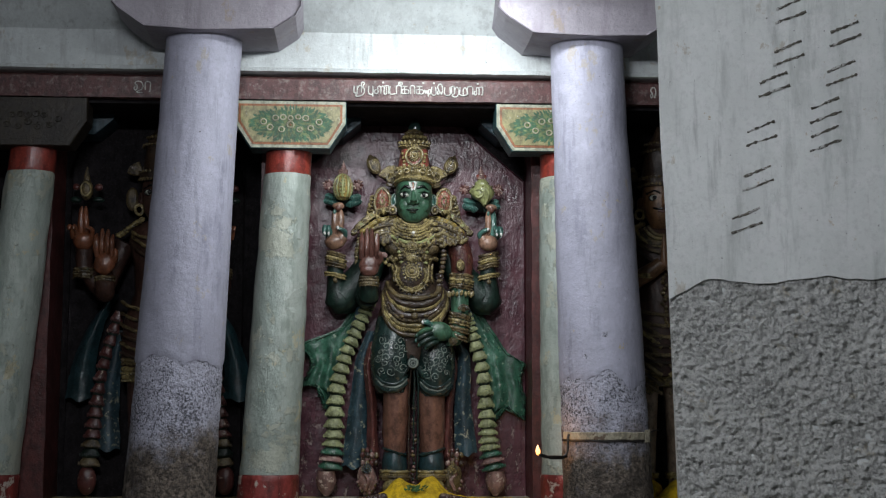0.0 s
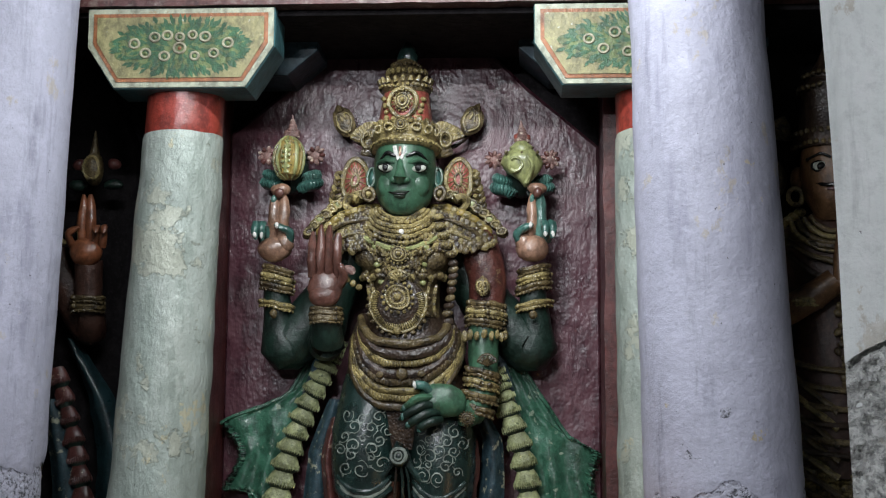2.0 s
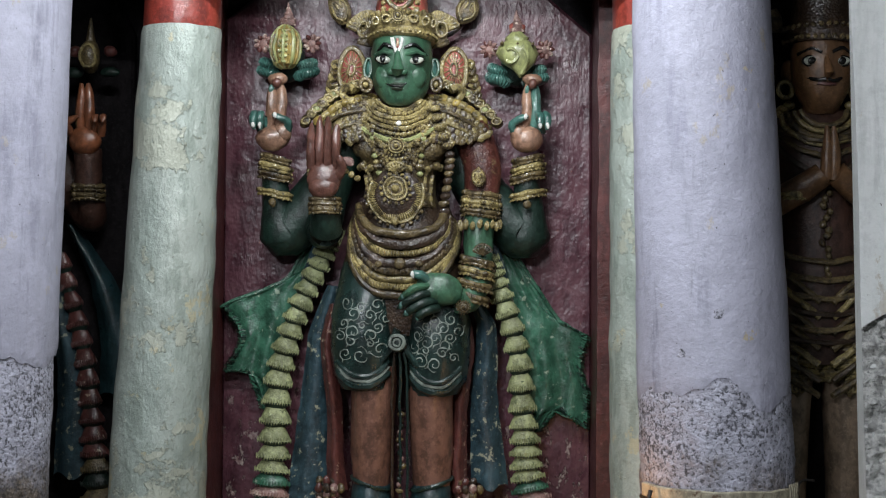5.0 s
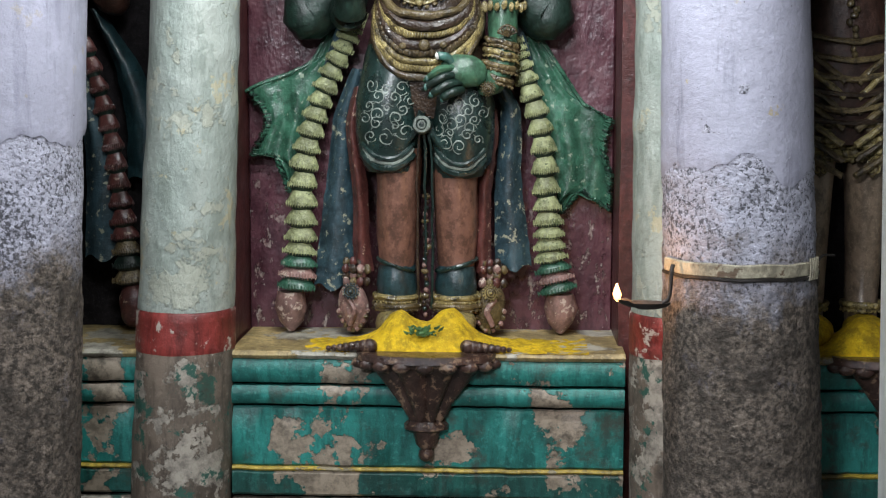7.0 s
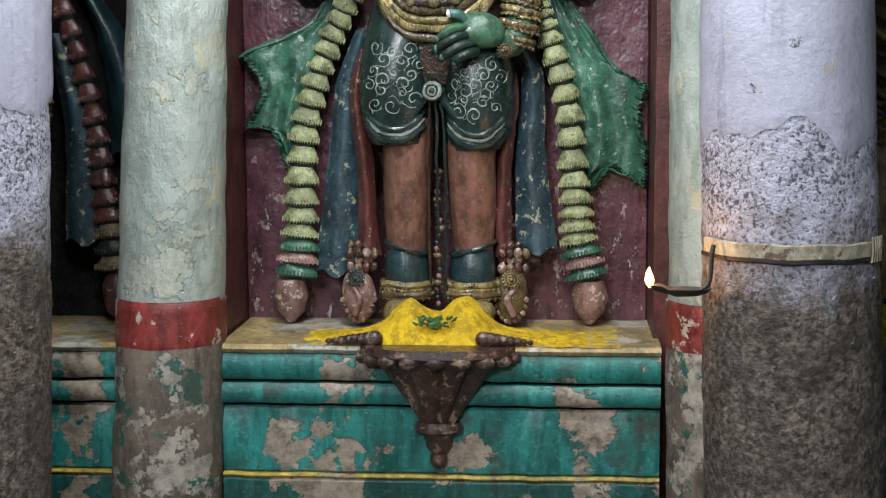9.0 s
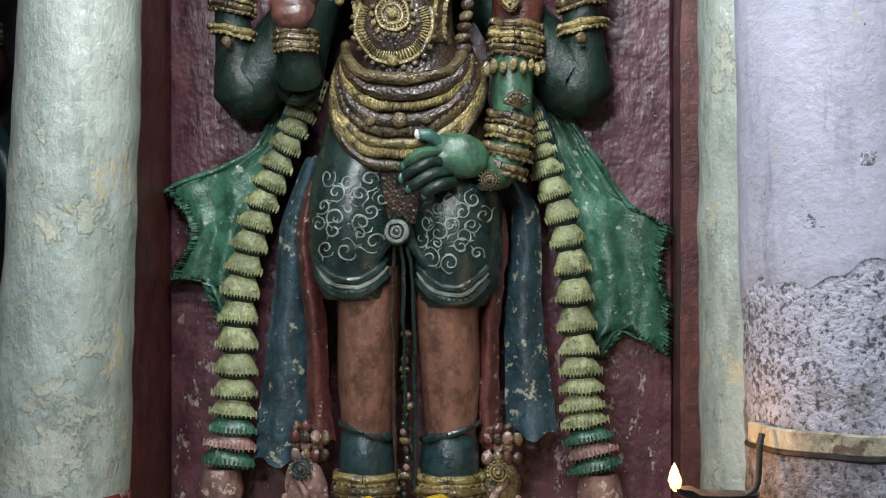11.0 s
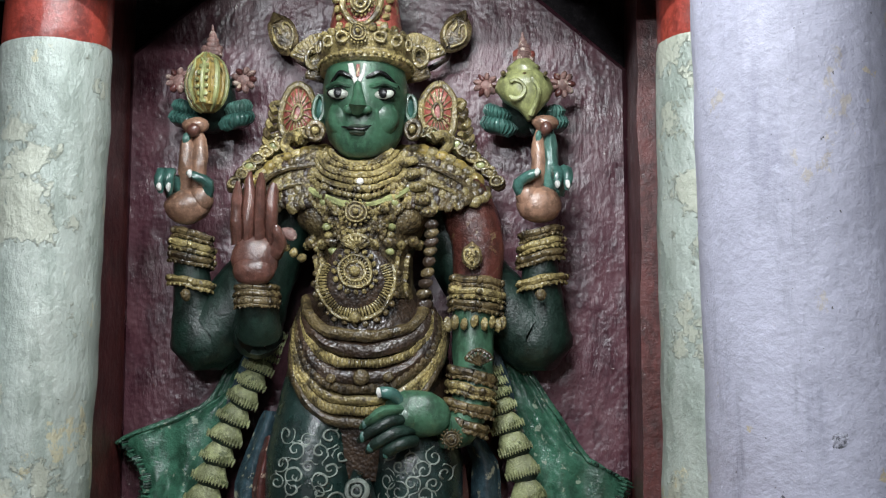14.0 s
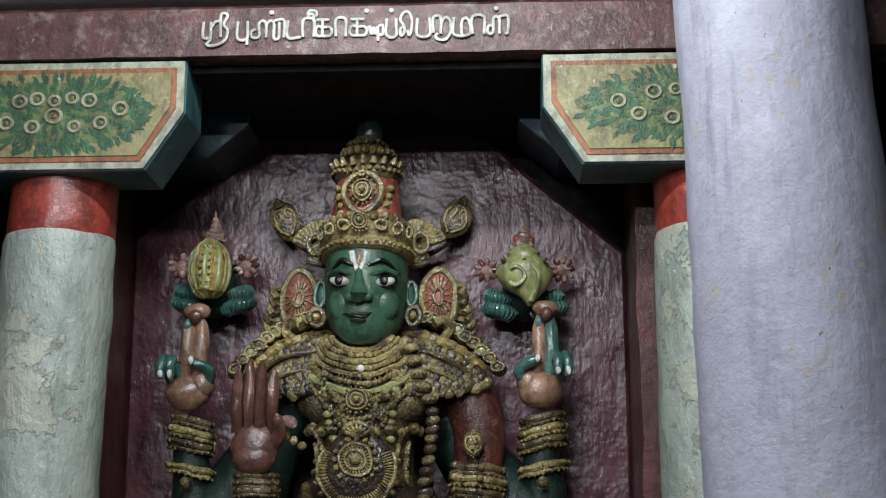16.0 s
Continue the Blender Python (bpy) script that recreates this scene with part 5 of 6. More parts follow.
        f.tube(along([(ex - 0.030, ey + 0.004 - 0.010 * (s > 0), 2.350), (ex, ey - 0.012, 2.358), (ex + 0.030, ey + 0.004 - 0.010 * (s < 0), 2.350)], 9), 0.006, GREEN, 7)
        f.tube(along([(hx + 0.014 * s, fy - 0.001, 2.368), (hx + 0.05 * s, fy + 0.008, 2.381), (hx + 0.088 * s, fy + 0.045, 2.352)], 14), [0.003, 0.005, 0.006, 0.007, 0.007, 0.007, 0.0065, 0.006, 0.005, 0.004, 0.004, 0.003, 0.002, 0.001], BLACK, 6)
        f.ball((hx + 0.043 * s, hy - 0.062, 2.282), (0.042, 0.030, 0.044), GREEN, 20, 14)
        # ears and earrings
        f.ball((hx + 0.104 * s, hy + 0.02, 2.315), (0.020, 0.03, 0.040), FINGER, 12, 8)
        f.hoop((hx + 0.110 * s, hy - 0.008, 2.318), 0.012, 0.030, 0.005, GREEN, 16)
        f.hoop((hx + 0.116 * s, hy - 0.02, 2.262), 0.017, 0.020, 0.007, DULL, 18)
        f.ball((hx + 0.116 * s, hy - 0.028, 2.262), 0.010, GOLD, 8, 5)
        # red ear rosettes with a gold rim and spokes
        dx, dz = hx + 0.172 * s, 2.322
        f.ball((dx, -0.12, dz), (0.040, 0.022, 0.070), EARRED, 20, 10, -6 * s)
        f.hoop((dx, -0.128, dz), 0.042, 0.072, 0.010, GOLD, 26)
        for i in range(18):
            a = math.tau * i / 18
            f.tube([(dx + 0.012 * math.sin(a), -0.143, dz + 0.022 * math.cos(a)), (dx + 0.034 * math.sin(a), -0.136, dz + 0.060 * math.cos(a))], 0.0019, GOLD, 5)
        f.hoop((dx, -0.145, dz), 0.011, 0.020, 0.004, GOLD, 14)
        # curled side locks down to the shoulder
        f.tube(along([(hx + 0.095 * s, -0.19, 2.215), (hx + 0.15 * s, -0.17, 2.20), (hx + 0.20 * s, -0.15, 2.235), (hx + 0.185 * s, -0.16, 2.262), (hx + 0.16 * s, -0.17, 2.25)], 22), 0.013, GOLD, 8)
        for i in range(8):
            t = i / 7
            f.tube(along([(hx + (0.205 + 0.03 * t) * s, -0.11, 2.36 - 0.15 * t), (hx + (0.235 + 0.03 * t) * s, -0.13, 2.345 - 0.15 * t), (hx + (0.225 + 0.03 * t) * s, -0.14, 2.325 - 0.15 * t)], 7), 0.009, DULL if i % 2 else GOLD, 7)
        # leaf and fans that stand out from the crown
        leaf(f, (hx + 0.216 * s - 0.004, -0.07, 2.535), 0.038, 0.054, -24 * s, DULL, GOLD)
        f.tube(along([(hx + 0.13 * s, -0.06, 2.44), (hx + 0.18 * s, -0.05, 2.47), (hx + 0.205 * s, -0.04, 2.51)], 8), 0.007, UMBER, 8)
        fan(f, (hx + 0.116 * s, -0.13, 2.440), 0.076, -14 * s, 66 * s, 10, GOLD)
        fan(f, (hx + 0.096 * s, -0.15, 2.394), 0.058, 4 * s, 74 * s, 9, DULL)
        f.hoop((hx + 0.128 * s, -0.17, 2.452), 0.018, 0.026, 0.006, GOLD, 14)
    f.tube(along([(nx - 0.036, fy + 0.012, 2.258), (nx - 0.014, fy - 0.005, 2.249), (nx, fy - 0.007, 2.2475), (nx + 0.014, fy - 0.005, 2.249), (nx + 0.038, fy + 0.012, 2.262)], 14), [0.001, 0.002, 0.0025, 0.003, 0.003, 0.003, 0.003, 0.003, 0.003, 0.003, 0.003, 0.0025, 0.002, 0.001], BLACK, 6)
    f.ball((nx, fy + 0.001, 2.2545), (0.024, 0.009, 0.0060), LIP, 12, 6)
    f.ball((nx, fy + 0.002, 2.2405), (0.019, 0.010, 0.0065), LIP, 12, 6)
    f.ball((nx + 0.004, hy - 0.056, 2.214), (0.026, 0.030, 0.024), GREEN, 18, 12)
    # forehead mark
    for s in (-1, 1):
        f.tube(along([(nx + 0.017 * s, fy + 0.005, 2.405), (nx + 0.012 * s, fy - 0.001, 2.38), (nx + 0.003 * s, fy - 0.004, 2.358)], 8), 0.0062, WHITE, 6, 0.5)
    f.tube([(nx, fy + 0.002, 2.402), (nx, fy - 0.003, 2.372)], 0.004, EARRED, 6, 0.5)
    # crown
    def arch(z, r, a):
        return (hx + r * math.sin(a), hy - r * 1.03 * math.cos(a), z + 0.016 * math.cos(a))

    f.rings([[arch(z, r, math.tau * j / 44) for j in range(44)] for z, r in ((2.398, 0.102), (2.404, 0.110), (2.416, 0.112), (2.422, 0.106), (2.430, 0.106), (2.440, 0.113), (2.456, 0.111), (2.470, 0.098), (2.480, 0.090))], GOLD)
    f.loft([(2.47, hx, hy, 0.091, 0.095), (2.53, hx, hy, 0.083, 0.086), (2.60, hx, hy + 0.005, 0.074, 0.076)], EARRED, 36)
    f.loft([(2.594, hx, hy + 0.005, 0.076, 0.078), (2.606, hx, hy + 0.005, 0.083, 0.085), (2.620, hx, hy + 0.005, 0.080, 0.082), (2.634, hx, hy + 0.005, 0.066, 0.068), (2.65, hx, hy + 0.006, 0.055, 0.055), (2.662, hx, hy + 0.006, 0.063, 0.063), (2.676, hx, hy + 0.006, 0.054, 0.054), (2.69, hx, hy + 0.008, 0.046, 0.046), (2.712, hx, hy + 0.008, 0.030, 0.030)], DULL, 36)
    f.loft([(2.70, hx + 0.004, hy + 0.01, 0.030, 0.03), (2.722, hx + 0.004, hy + 0.01, 0.036, 0.036), (2.745, hx + 0.005, hy + 0.01, 0.028, 0.028), (2.775, hx + 0.006, hy + 0.01, 0.010, 0.01), (2.80, hx + 0.006, hy + 0.01, 0.003, 0.003)], CLOTH, 20)
    for z, r, n, q, mat in ((2.474, 0.104, 24, 0.011, GOLD), (2.662, 0.064, 20, 0.010, GOLD), (2.612, 0.085, 32, 0.006, GOLD), (2.411, 0.114, 44, 0.0055, GOLD), (2.69, 0.047, 18, 0.007, DULL)):
        for i in range(n):
            a = math.tau * i / n
            f.ball(arch(z, r, a) if z < 2.5 else (hx + r * math.sin(a), hy - r * 1.02 * math.cos(a), z), q, mat, 7, 4)
    for i in range(11):
        a = radians(-85 + 17 * i)
        p = (hx + 0.084 * math.sin(a), hy - 0.086 * math.cos(a), 2.625)
        f.tube([p, (p[0] + 0.008 * math.sin(a), p[1] - 0.006, p[2] + 0.014)], [0.009, 0.004], GOLD, 6)
    medallion(f, (hx - 0.003, hy - 0.094, 2.552), 0.027, DULL, GOLD)
    f.hoop((hx - 0.003, hy - 0.088, 2.55), 0.045, 0.048, 0.008, GOLD, 26)
    for i in range(4):
        for q in (-1, 1):
            f.ball((hx - 0.003 + q * (0.052 + 0.004 * i), hy - 0.072 + 0.006 * i, 2.50 + 0.022 * i), (0.010, 0.010, 0.009), GOLD, 8, 5)
    leaf(f, (hx - 0.003, hy - 0.094, 2.592), 0.012, 0.012, 0, GOLD, GOLD)
    medallion(f, (hx - 0.006, hy - 0.122, 2.468), 0.021, DULL, GOLD)
    for i in range(6):
        a = radians((-66, -44, -22, 22, 44, 66)[i])
        f.hoop((hx + 0.118 * math.sin(a), hy - 0.122 * math.cos(a), 2.450 + 0.016 * math.cos(a)), 0.012 * math.cos(a) + 0.002, 0.012, 0.004, GOLD, 12)
    # raised rear arms with disc and shell
    for s, ex, wx in ((-1, -0.438, -0.466), (1, 0.365, 0.377)):
        # arms and elbows take the shade-darkened green, hands keep their own colours
        f.tube(along([(-0.046 + 0.17 * s, -0.10, 2.08), (-0.046 + 0.28 * s, -0.085, 1.90), (ex - 0.01 * s, -0.085, 1.785), (ex + 0.012 * s, -0.10, 1.80), (wx, -0.12, 1.90), (wx, -0.14, 2.03)], 26), [0.07 + 0.02 * math.sin(math.pi * min(1, i / 18)) - 0.034 * max(0, (i - 12) / 13) for i in range(26)], SHADEGREEN, 18, 0.9)
        f.ball((ex - 0.012 * s, -0.072, 1.785), (0.074, 0.066, 0.070), SHADEGREEN, 20, 12)
        for z, r, m in ((2.022, 0.046, DULL), (1.992, 0.051, GOLD), (1.962, 0.052, DULL), (1.905, 0.056, GOLD)):
            bracelet(f, (wx, -0.13 + 0.1 * (2.0 - z) * 0.3, z), r, r * 0.9, m, 0.010, 11, 0.012 * s)
        f.ball((wx, -0.19, 1.872), (0.014, 0.010, 0.016), DULL, 8, 5)
        # hand: palm, two raised fingers, curled ones
        f.ball((wx - 0.004, -0.175, 2.088), (0.056, 0.040, 0.044), FLESH, 18, 10)
        f.ball((wx + 0.03 * -s, -0.185, 2.105), (0.030, 0.026, 0.036), FLESH, 14, 8)
        for k, (dx, m) in enumerate(((-0.017, FLESH), (0.013, TEAL if s > 0 else FLESH))):
            finger(f, [(wx + 0.006 + dx, -0.175, 2.12), (wx + 0.012 + dx, -0.185, 2.19), (wx + 0.010 + dx * 0.9, -0.175, 2.272)], 0.0185, m, TEAL if k == 0 else None)
        f.ball((wx + 0.012, -0.180, 2.285), (0.034, 0.022, 0.020), FLESH, 12, 7)
        f.ball((wx + 0.012, -0.196, 2.270), (0.016, 0.012, 0.018), PALM, 10, 6)
        for k in range(2):
            fx = wx + s * (0.042 + 0.022 * k) - 0.006 * s
            finger(f, [(fx - 0.012 * s, -0.165, 2.11), (fx, -0.20, 2.165), (fx + 0.006 * s, -0.222, 2.15), (fx + 0.002 * s, -0.222, 2.115)], 0.0130, FINGER, WHITE)
        finger(f, [(wx - s * 0.040, -0.185, 2.10), (wx - s * 0.052, -0.20, 2.135), (wx - s * 0.026, -0.212, 2.155), (wx - s * 0.0, -0.215, 2.162)], 0.0140, FINGER, WHITE)
    # disc seen on edge, ribbed, with flame tufts and curled leaves
    dx, dz = -0.430, 2.392
    f.loft([(dz - 0.072, dx, -0.16, 0.012, 0.02), (dz - 0.055, dx, -0.16, 0.036, 0.045), (dz, dx, -0.16, 0.048, 0.055), (dz + 0.055, dx, -0.16, 0.036, 0.045), (dz + 0.07, dx, -0.16, 0.014, 0.02)], DISC, 24)
    for i in range(9):
        a = radians(-80 + 20 * i)
        f.tube([(dx + 0.05 * math.cos(t) * math.sin(a), -0.16 - 0.057 * math.cos(t) * math.cos(a), dz + 0.072 * math.sin(t)) for t in (radians(-75 + 15 * k) for k in range(11))], 0.004 if i % 2 else 0.006, DISC if i % 2 else CONCH, 6)
    for t in range(-3, 4):
        for q in (-1, 1):
            a = radians(14 * q)
            f.ball((dx + 0.05 * math.sin(a) * math.cos(0.4 * t), -0.222 + 0.006 * abs(t), dz + 0.017 * t), (0.006, 0.005, 0.006), CONCH, 7, 4)
    sx, sz = 0.340, 2.372
    f.loft([(sz - 0.082, sx + 0.012, -0.17, 0.006, 0.008), (sz - 0.06, sx + 0.010, -0.17, 0.022, 0.025), (sz - 0.03, sx + 0.004, -0.165, 0.055, 0.045), (sz, sx, -0.16, 0.070, 0.052), (sz + 0.025, sx, -0.16, 0.062, 0.05), (sz + 0.042, sx, -0.16, 0.036, 0.035), (sz + 0.05, sx, -0.16, 0.040, 0.036), (sz + 0.058, sx, -0.16, 0.030, 0.03), (sz + 0.07, sx, -0.16, 0.016, 0.02)], CONCH, 28)
    f.hoop((sx - 0.022, -0.212, sz - 0.012), 0.022, 0.024, 0.006, CONCH, 16, -40, 220)
    f.tube(along([(sx + 0.02, -0.205, sz + 0.02), (sx + 0.035, -0.21, sz - 0.02), (sx + 0.014, -0.195, sz - 0.07)], 10), 0.007, CONCH, 7)
    for k in range(3):
        f.ball((sx - 0.05 + 0.05 * k, -0.20, sz + 0.030), 0.007, DULL, 7, 4)
    for px, pz, w in ((dx, dz, 0.075), (sx, sz, 0.088)):
        f.ball((px, -0.075, pz - 0.02), (0.055, 0.05, 0.085), DARKGREEN, 16, 10)
        for s in (-1, 1):
            # flower on a short stem
            f.tube([(px + s * 0.03, -0.09, pz + 0.012), (px + s * w, -0.09, pz + 0.022)], 0.012, DARKGREEN, 8)
            f.ball((px + s * (w + 0.004), -0.098, pz + 0.022), (0.026, 0.020, 0.024), PINK, 12, 8)
            for i in range(9):
                a = math.tau * i / 9
                f.ball((px + s * (w + 0.006) + 0.022 * math.cos(a), -0.110, pz + 0.022 + 0.022 * math.sin(a)), (0.012, 0.010, 0.008), PINK if i % 3 else MAROON, 8, 5, math.degrees(a))
            # two stacked curled leaves, ribbed along the edge
            for q, (ox, oz, rw, rh, m) in enumerate(((0.062, -0.078, 0.046, 0.022, FINGER), (0.066, -0.048, 0.034, 0.020, TEAL if s > 0 else FINGER))):
                f.ball((px + s * ox, -0.095, pz + oz), (rw, 0.034, rh), m, 16, 9, s * 12)
                for i in range(11):
                    a = radians(-78 + 15.6 * i)
                    f.tube([(px + s * ox + rw * math.sin(a) * math.cos(b), -0.096 - 0.034 * math.cos(a) * math.cos(b), pz + oz + 0.2 * s * rw * math.sin(a) + rh * math.sin(b)) for b in (-1.1, -0.55, 0, 0.55, 1.1)], [0.0015, 0.003, 0.0036, 0.003, 0.0015], m, 5)
        for i in range(6):
            t = i / 5
            f.ball((px, -0.115, pz + 0.083 + 0.06 * t), (0.026 * (1 - t) + 0.004, 0.018 * (1 - t) + 0.004, 0.014), PINK, 9, 5)
        for s in (-1, 1):
            f.ball((px + s * 0.018, -0.115, pz + 0.095), (0.011, 0.012, 0.014), EARRED if px > 0 else PINK, 8, 5)
    # front arm in blessing, open palm
    f.tube(along([(-0.20, -0.15, 2.10), (-0.265, -0.14, 1.95), (-0.30, -0.15, 1.80), (-0.285, -0.22, 1.785), (-0.282, -0.275, 1.88)], 22), [0.060] * 10 + [0.060 - 0.0012 * i for i in range(12)], SHADEGREEN, 16)
    for z, r in ((1.845, 0.050), (1.862, 0.052), (1.88, 0.05)):
        bracelet(f, (-0.283, -0.265, z), r, r, DULL, 0.008, 9)
    f.ball((-0.283, -0.305, 1.945), (0.055, 0.026, 0.060), PALM, 18, 10)
    f.ball((-0.285, -0.312, 1.920), (0.050, 0.026, 0.036), PALM, 16, 8)
    for k in range(4):
        fx = -0.325 + 0.0275 * k
        finger(f, [(fx, -0.305, 1.98), (fx, -0.318, 2.05), (fx + 0.002, -0.308, (2.125, 2.15, 2.148, 2.12)[k])], 0.0150, PALM, None)
    finger(f, [(-0.238, -0.305, 1.95), (-0.222, -0.325, 1.985), (-0.232, -0.34, 2.02)], 0.0145, PALM, None)
    f.ball((-0.205, -0.315, 2.005), (0.022, 0.010, 0.014), PINK, 10, 6, -30)
    for k in range(3):
        f.ball((-0.215 + 0.02 * k, -0.30, 1.975 - 0.012 * k), 0.011, GOLD, 8, 5)
    # front arm that rests on the hip
    f.tube(along([(0.185, -0.15, 2.13), (0.222, -0.165, 2.02), (0.230, -0.17, 1.90)], 10), [0.056, 0.06, 0.063, 0.064, 0.064, 0.063, 0.061, 0.060, 0.058, 0.056], ARMRED, 18)
    f.tube(along([(0.230, -0.17, 1.92), (0.218, -0.18, 1.80), (0.217, -0.19, 1.70), (0.212, -0.21, 1.62), (0.185, -0.245, 1.56), (0.15, -0.27, 1.555)], 22), [0.054 - 0.0007 * i for i in range(22)], GREEN, 18)
    leaf(f, (0.215, -0.245, 1.955), 0.024, 0.028, 0, DULL, GOLD)
    medallion(f, (0.213, -0.25, 1.942), 0.014, GOLD, GOLD)
    for x, z, r, m, h in ((0.225, 1.900, 0.058, DULL, 0.010), (0.224, 1.872, 0.060, GOLD, 0.011), (0.222, 1.842, 0.058, DULL, 0.010)):
        bracelet(f, (x, -0.175, z), r, r, m, h, 12, -0.006)
    for i in range(9):
        a = radians(-80 + 20 * i)
        f.ball((0.22 + 0.066 * math.sin(a), -0.18 - 0.066 * math.cos(a), 1.806 - 0.006 * (i % 2)), (0.010, 0.008, 0.016), GOLD, 7, 4)
    for x, y, z, r, m in ((0.214, -0.20, 1.680, 0.051, DULL), (0.210, -0.208, 1.645, 0.052, GOLD), (0.205, -0.22, 1.605, 0.052, DULL), (0.196, -0.235, 1.565, 0.050, DULL)):
        bracelet(f, (x, y, z), r, r, m, 0.011, 10, -0.014)
    fan(f, (0.232, -0.262, 1.705), 0.034, -70, 70, 7, DULL)
    medallion(f, (0.172, -0.318, 1.538), 0.020, DULL, DULL)
    f.ball((0.092, -0.285, 1.594), (0.078, 0.038, 0.054), GREEN, 22, 12, -10)
    f.ball((0.070, -0.296, 1.585), (0.045, 0.028, 0.038), GREEN, 18, 10)
    for k, (tx, tz) in enumerate(((-0.036, 1.560), (-0.040, 1.532), (-0.022, 1.508), (0.016, 1.494))):
        x0, z0 = 0.062 + 0.008 * k, 1.604 - 0.024 * k
        finger(f, [(x0, -0.302, z0), (x0 - 0.042 + 0.006 * k, -0.334, z0 - 0.006), ((x0 + tx) / 2 - 0.02, -0.336, (z0 + tz) / 2 - 0.002), (tx, -0.318, tz)], 0.0145, GREEN if k == 0 else SHADEGREEN, FINGER)
    finger(f, [(0.055, -0.30, 1.622), (0.03, -0.315, 1.640), (0.0, -0.315, 1.640)], 0.0130, FINGER, WHITE)
    for k in range(4):
        f.hoop((0.026 + 0.006 * k, -0.330, 1.595 - 0.022 * k), 0.006, 0.015, 0.0035, DULL, 10)
    # spread shawl ends on both sides, notched and fringed, with folds
    for s, inner, outer in ((-1, [(-0.30, 1.78), (-0.36, 1.60), (-0.43, 1.40), (-0.445, 1.22), (-0.47, 1.165)], [(-0.34, 1.78), (-0.44, 1.615), (-0.664, 1.525), (-0.605, 1.455), (-0.60, 1.40), (-0.655, 1.305), (-0.575, 1.315), (-0.545, 1.235), (-0.505, 1.155)]),
                            (1, [(0.235, 1.82), (0.285, 1.62), (0.355, 1.40), (0.372, 1.22), (0.39, 1.10)], [(0.265, 1.82), (0.40, 1.62), (0.49, 1.48), (0.59, 1.432), (0.565, 1.33), (0.592, 1.24), (0.588, 1.115), (0.555, 1.15), (0.495, 1.195), (0.42, 1.105)])):
        n = 60
        a = along([(x, 0, z) for x, z in inner], n)
        b = [Vector((float(np.interp(i / (n - 1), [k / (len(outer) - 1) for k in range(len(outer))], [q[0] for q in outer])), 0, float(np.interp(i / (n - 1), [k / (len(outer) - 1) for k in range(len(outer))], [q[1] for q in outer])))) for i in range(n)]

        def cloth(u, v, a=a, b=b, n=n):
            i = int(round(u * (n - 1)))
            p = a[i].lerp(b[i], v)
            h = 0.060 - 0.025 * v + 0.014 * math.sin(v * 16 + 3 * u) * (0.3 + 0.7 * u) * (1 - 0.4 * v)
            if v > 0.999:
                h = 0.0
            jag = (0.007 * math.sin(i * 2.6) + 0.004 * math.sin(i * 1.1)) * (v > 0.9)
            return (p.x + jag, -h, p.z + jag * 0.6)

        f.sheet(n, 30, cloth, SHAWL)
        f.tube([Vector((q.x, -0.040, q.z)) for q in b[:16]], 0.007, SHAWL, 7)
        rng = random.Random(40 + s)
        for i in range(14, n - 1):
            for h in (0.0, 0.5):
                q = b[i].lerp(b[i + 1], h)
                d = (a[i] - q).normalized() * rng.uniform(0.022, 0.036)
                q = q - d * rng.uniform(0.05, 0.35)
                f.tube([(q.x, -0.030, q.z), (q.x + d.x * 0.5, -0.050, q.z + d.z * 0.5), (q.x + d.x, -0.040, q.z + d.z)], [0.0022, 0.0042, 0.001], SHAWL if rng.random() < 0.7 else DARKGREEN, 5)
        f.tube(along([(inner[0][0], -0.085, inner[0][1]), (inner[1][0] + 0.01 * s, -0.085, inner[1][1]), (inner[2][0], -0.08, inner[2][1])], 16), [0.026 - 0.0008 * i for i in range(16)], BLUE, 10, 0.8)
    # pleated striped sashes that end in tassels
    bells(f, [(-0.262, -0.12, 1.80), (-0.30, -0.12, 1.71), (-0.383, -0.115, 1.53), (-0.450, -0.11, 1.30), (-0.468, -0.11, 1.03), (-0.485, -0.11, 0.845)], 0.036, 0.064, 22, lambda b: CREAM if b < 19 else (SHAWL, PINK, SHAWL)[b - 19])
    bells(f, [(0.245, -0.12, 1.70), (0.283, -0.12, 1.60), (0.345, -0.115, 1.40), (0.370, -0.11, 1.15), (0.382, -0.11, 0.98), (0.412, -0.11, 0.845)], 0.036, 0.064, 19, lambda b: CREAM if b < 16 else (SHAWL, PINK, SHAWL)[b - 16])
    for x, z in ((-0.505, 0.79), (0.420, 0.79)):
        f.loft([(z - 0.085, x, -0.10, 0.012, 0.015), (z - 0.05, x, -0.10, 0.042, 0.035), (z, x, -0.10, 0.058, 0.045), (z + 0.05, x, -0.10, 0.045, 0.04)], PINK, 20)
    # blue and red hanging cloth
    ribbon(f, [(-0.262, -0.12, 1.60), (-0.312, -0.11, 1.45), (-0.33, -0.10, 1.25), (-0.345, -0.10, 1.05), (-0.358, -0.10, 0.86)], (0.026, 0.068), BLUE, depth=0.035)
    ribbon(f, [(0.205, -0.12, 1.56), (0.245, -0.11, 1.45), (0.238, -0.10, 1.25), (0.245, -0.10, 1.10), (0.258, -0.10, 0.93)], (0.024, 0.062), BLUE, depth=0.035)
    ribbon(f, [(-0.262, -0.15, 1.54), (-0.285, -0.15, 1.40), (-0.262, -0.14, 1.20), (-0.258, -0.13, 1.0), (-0.25, -0.13, 0.91)], (0.018, 0.034), MAROON, depth=0.03)
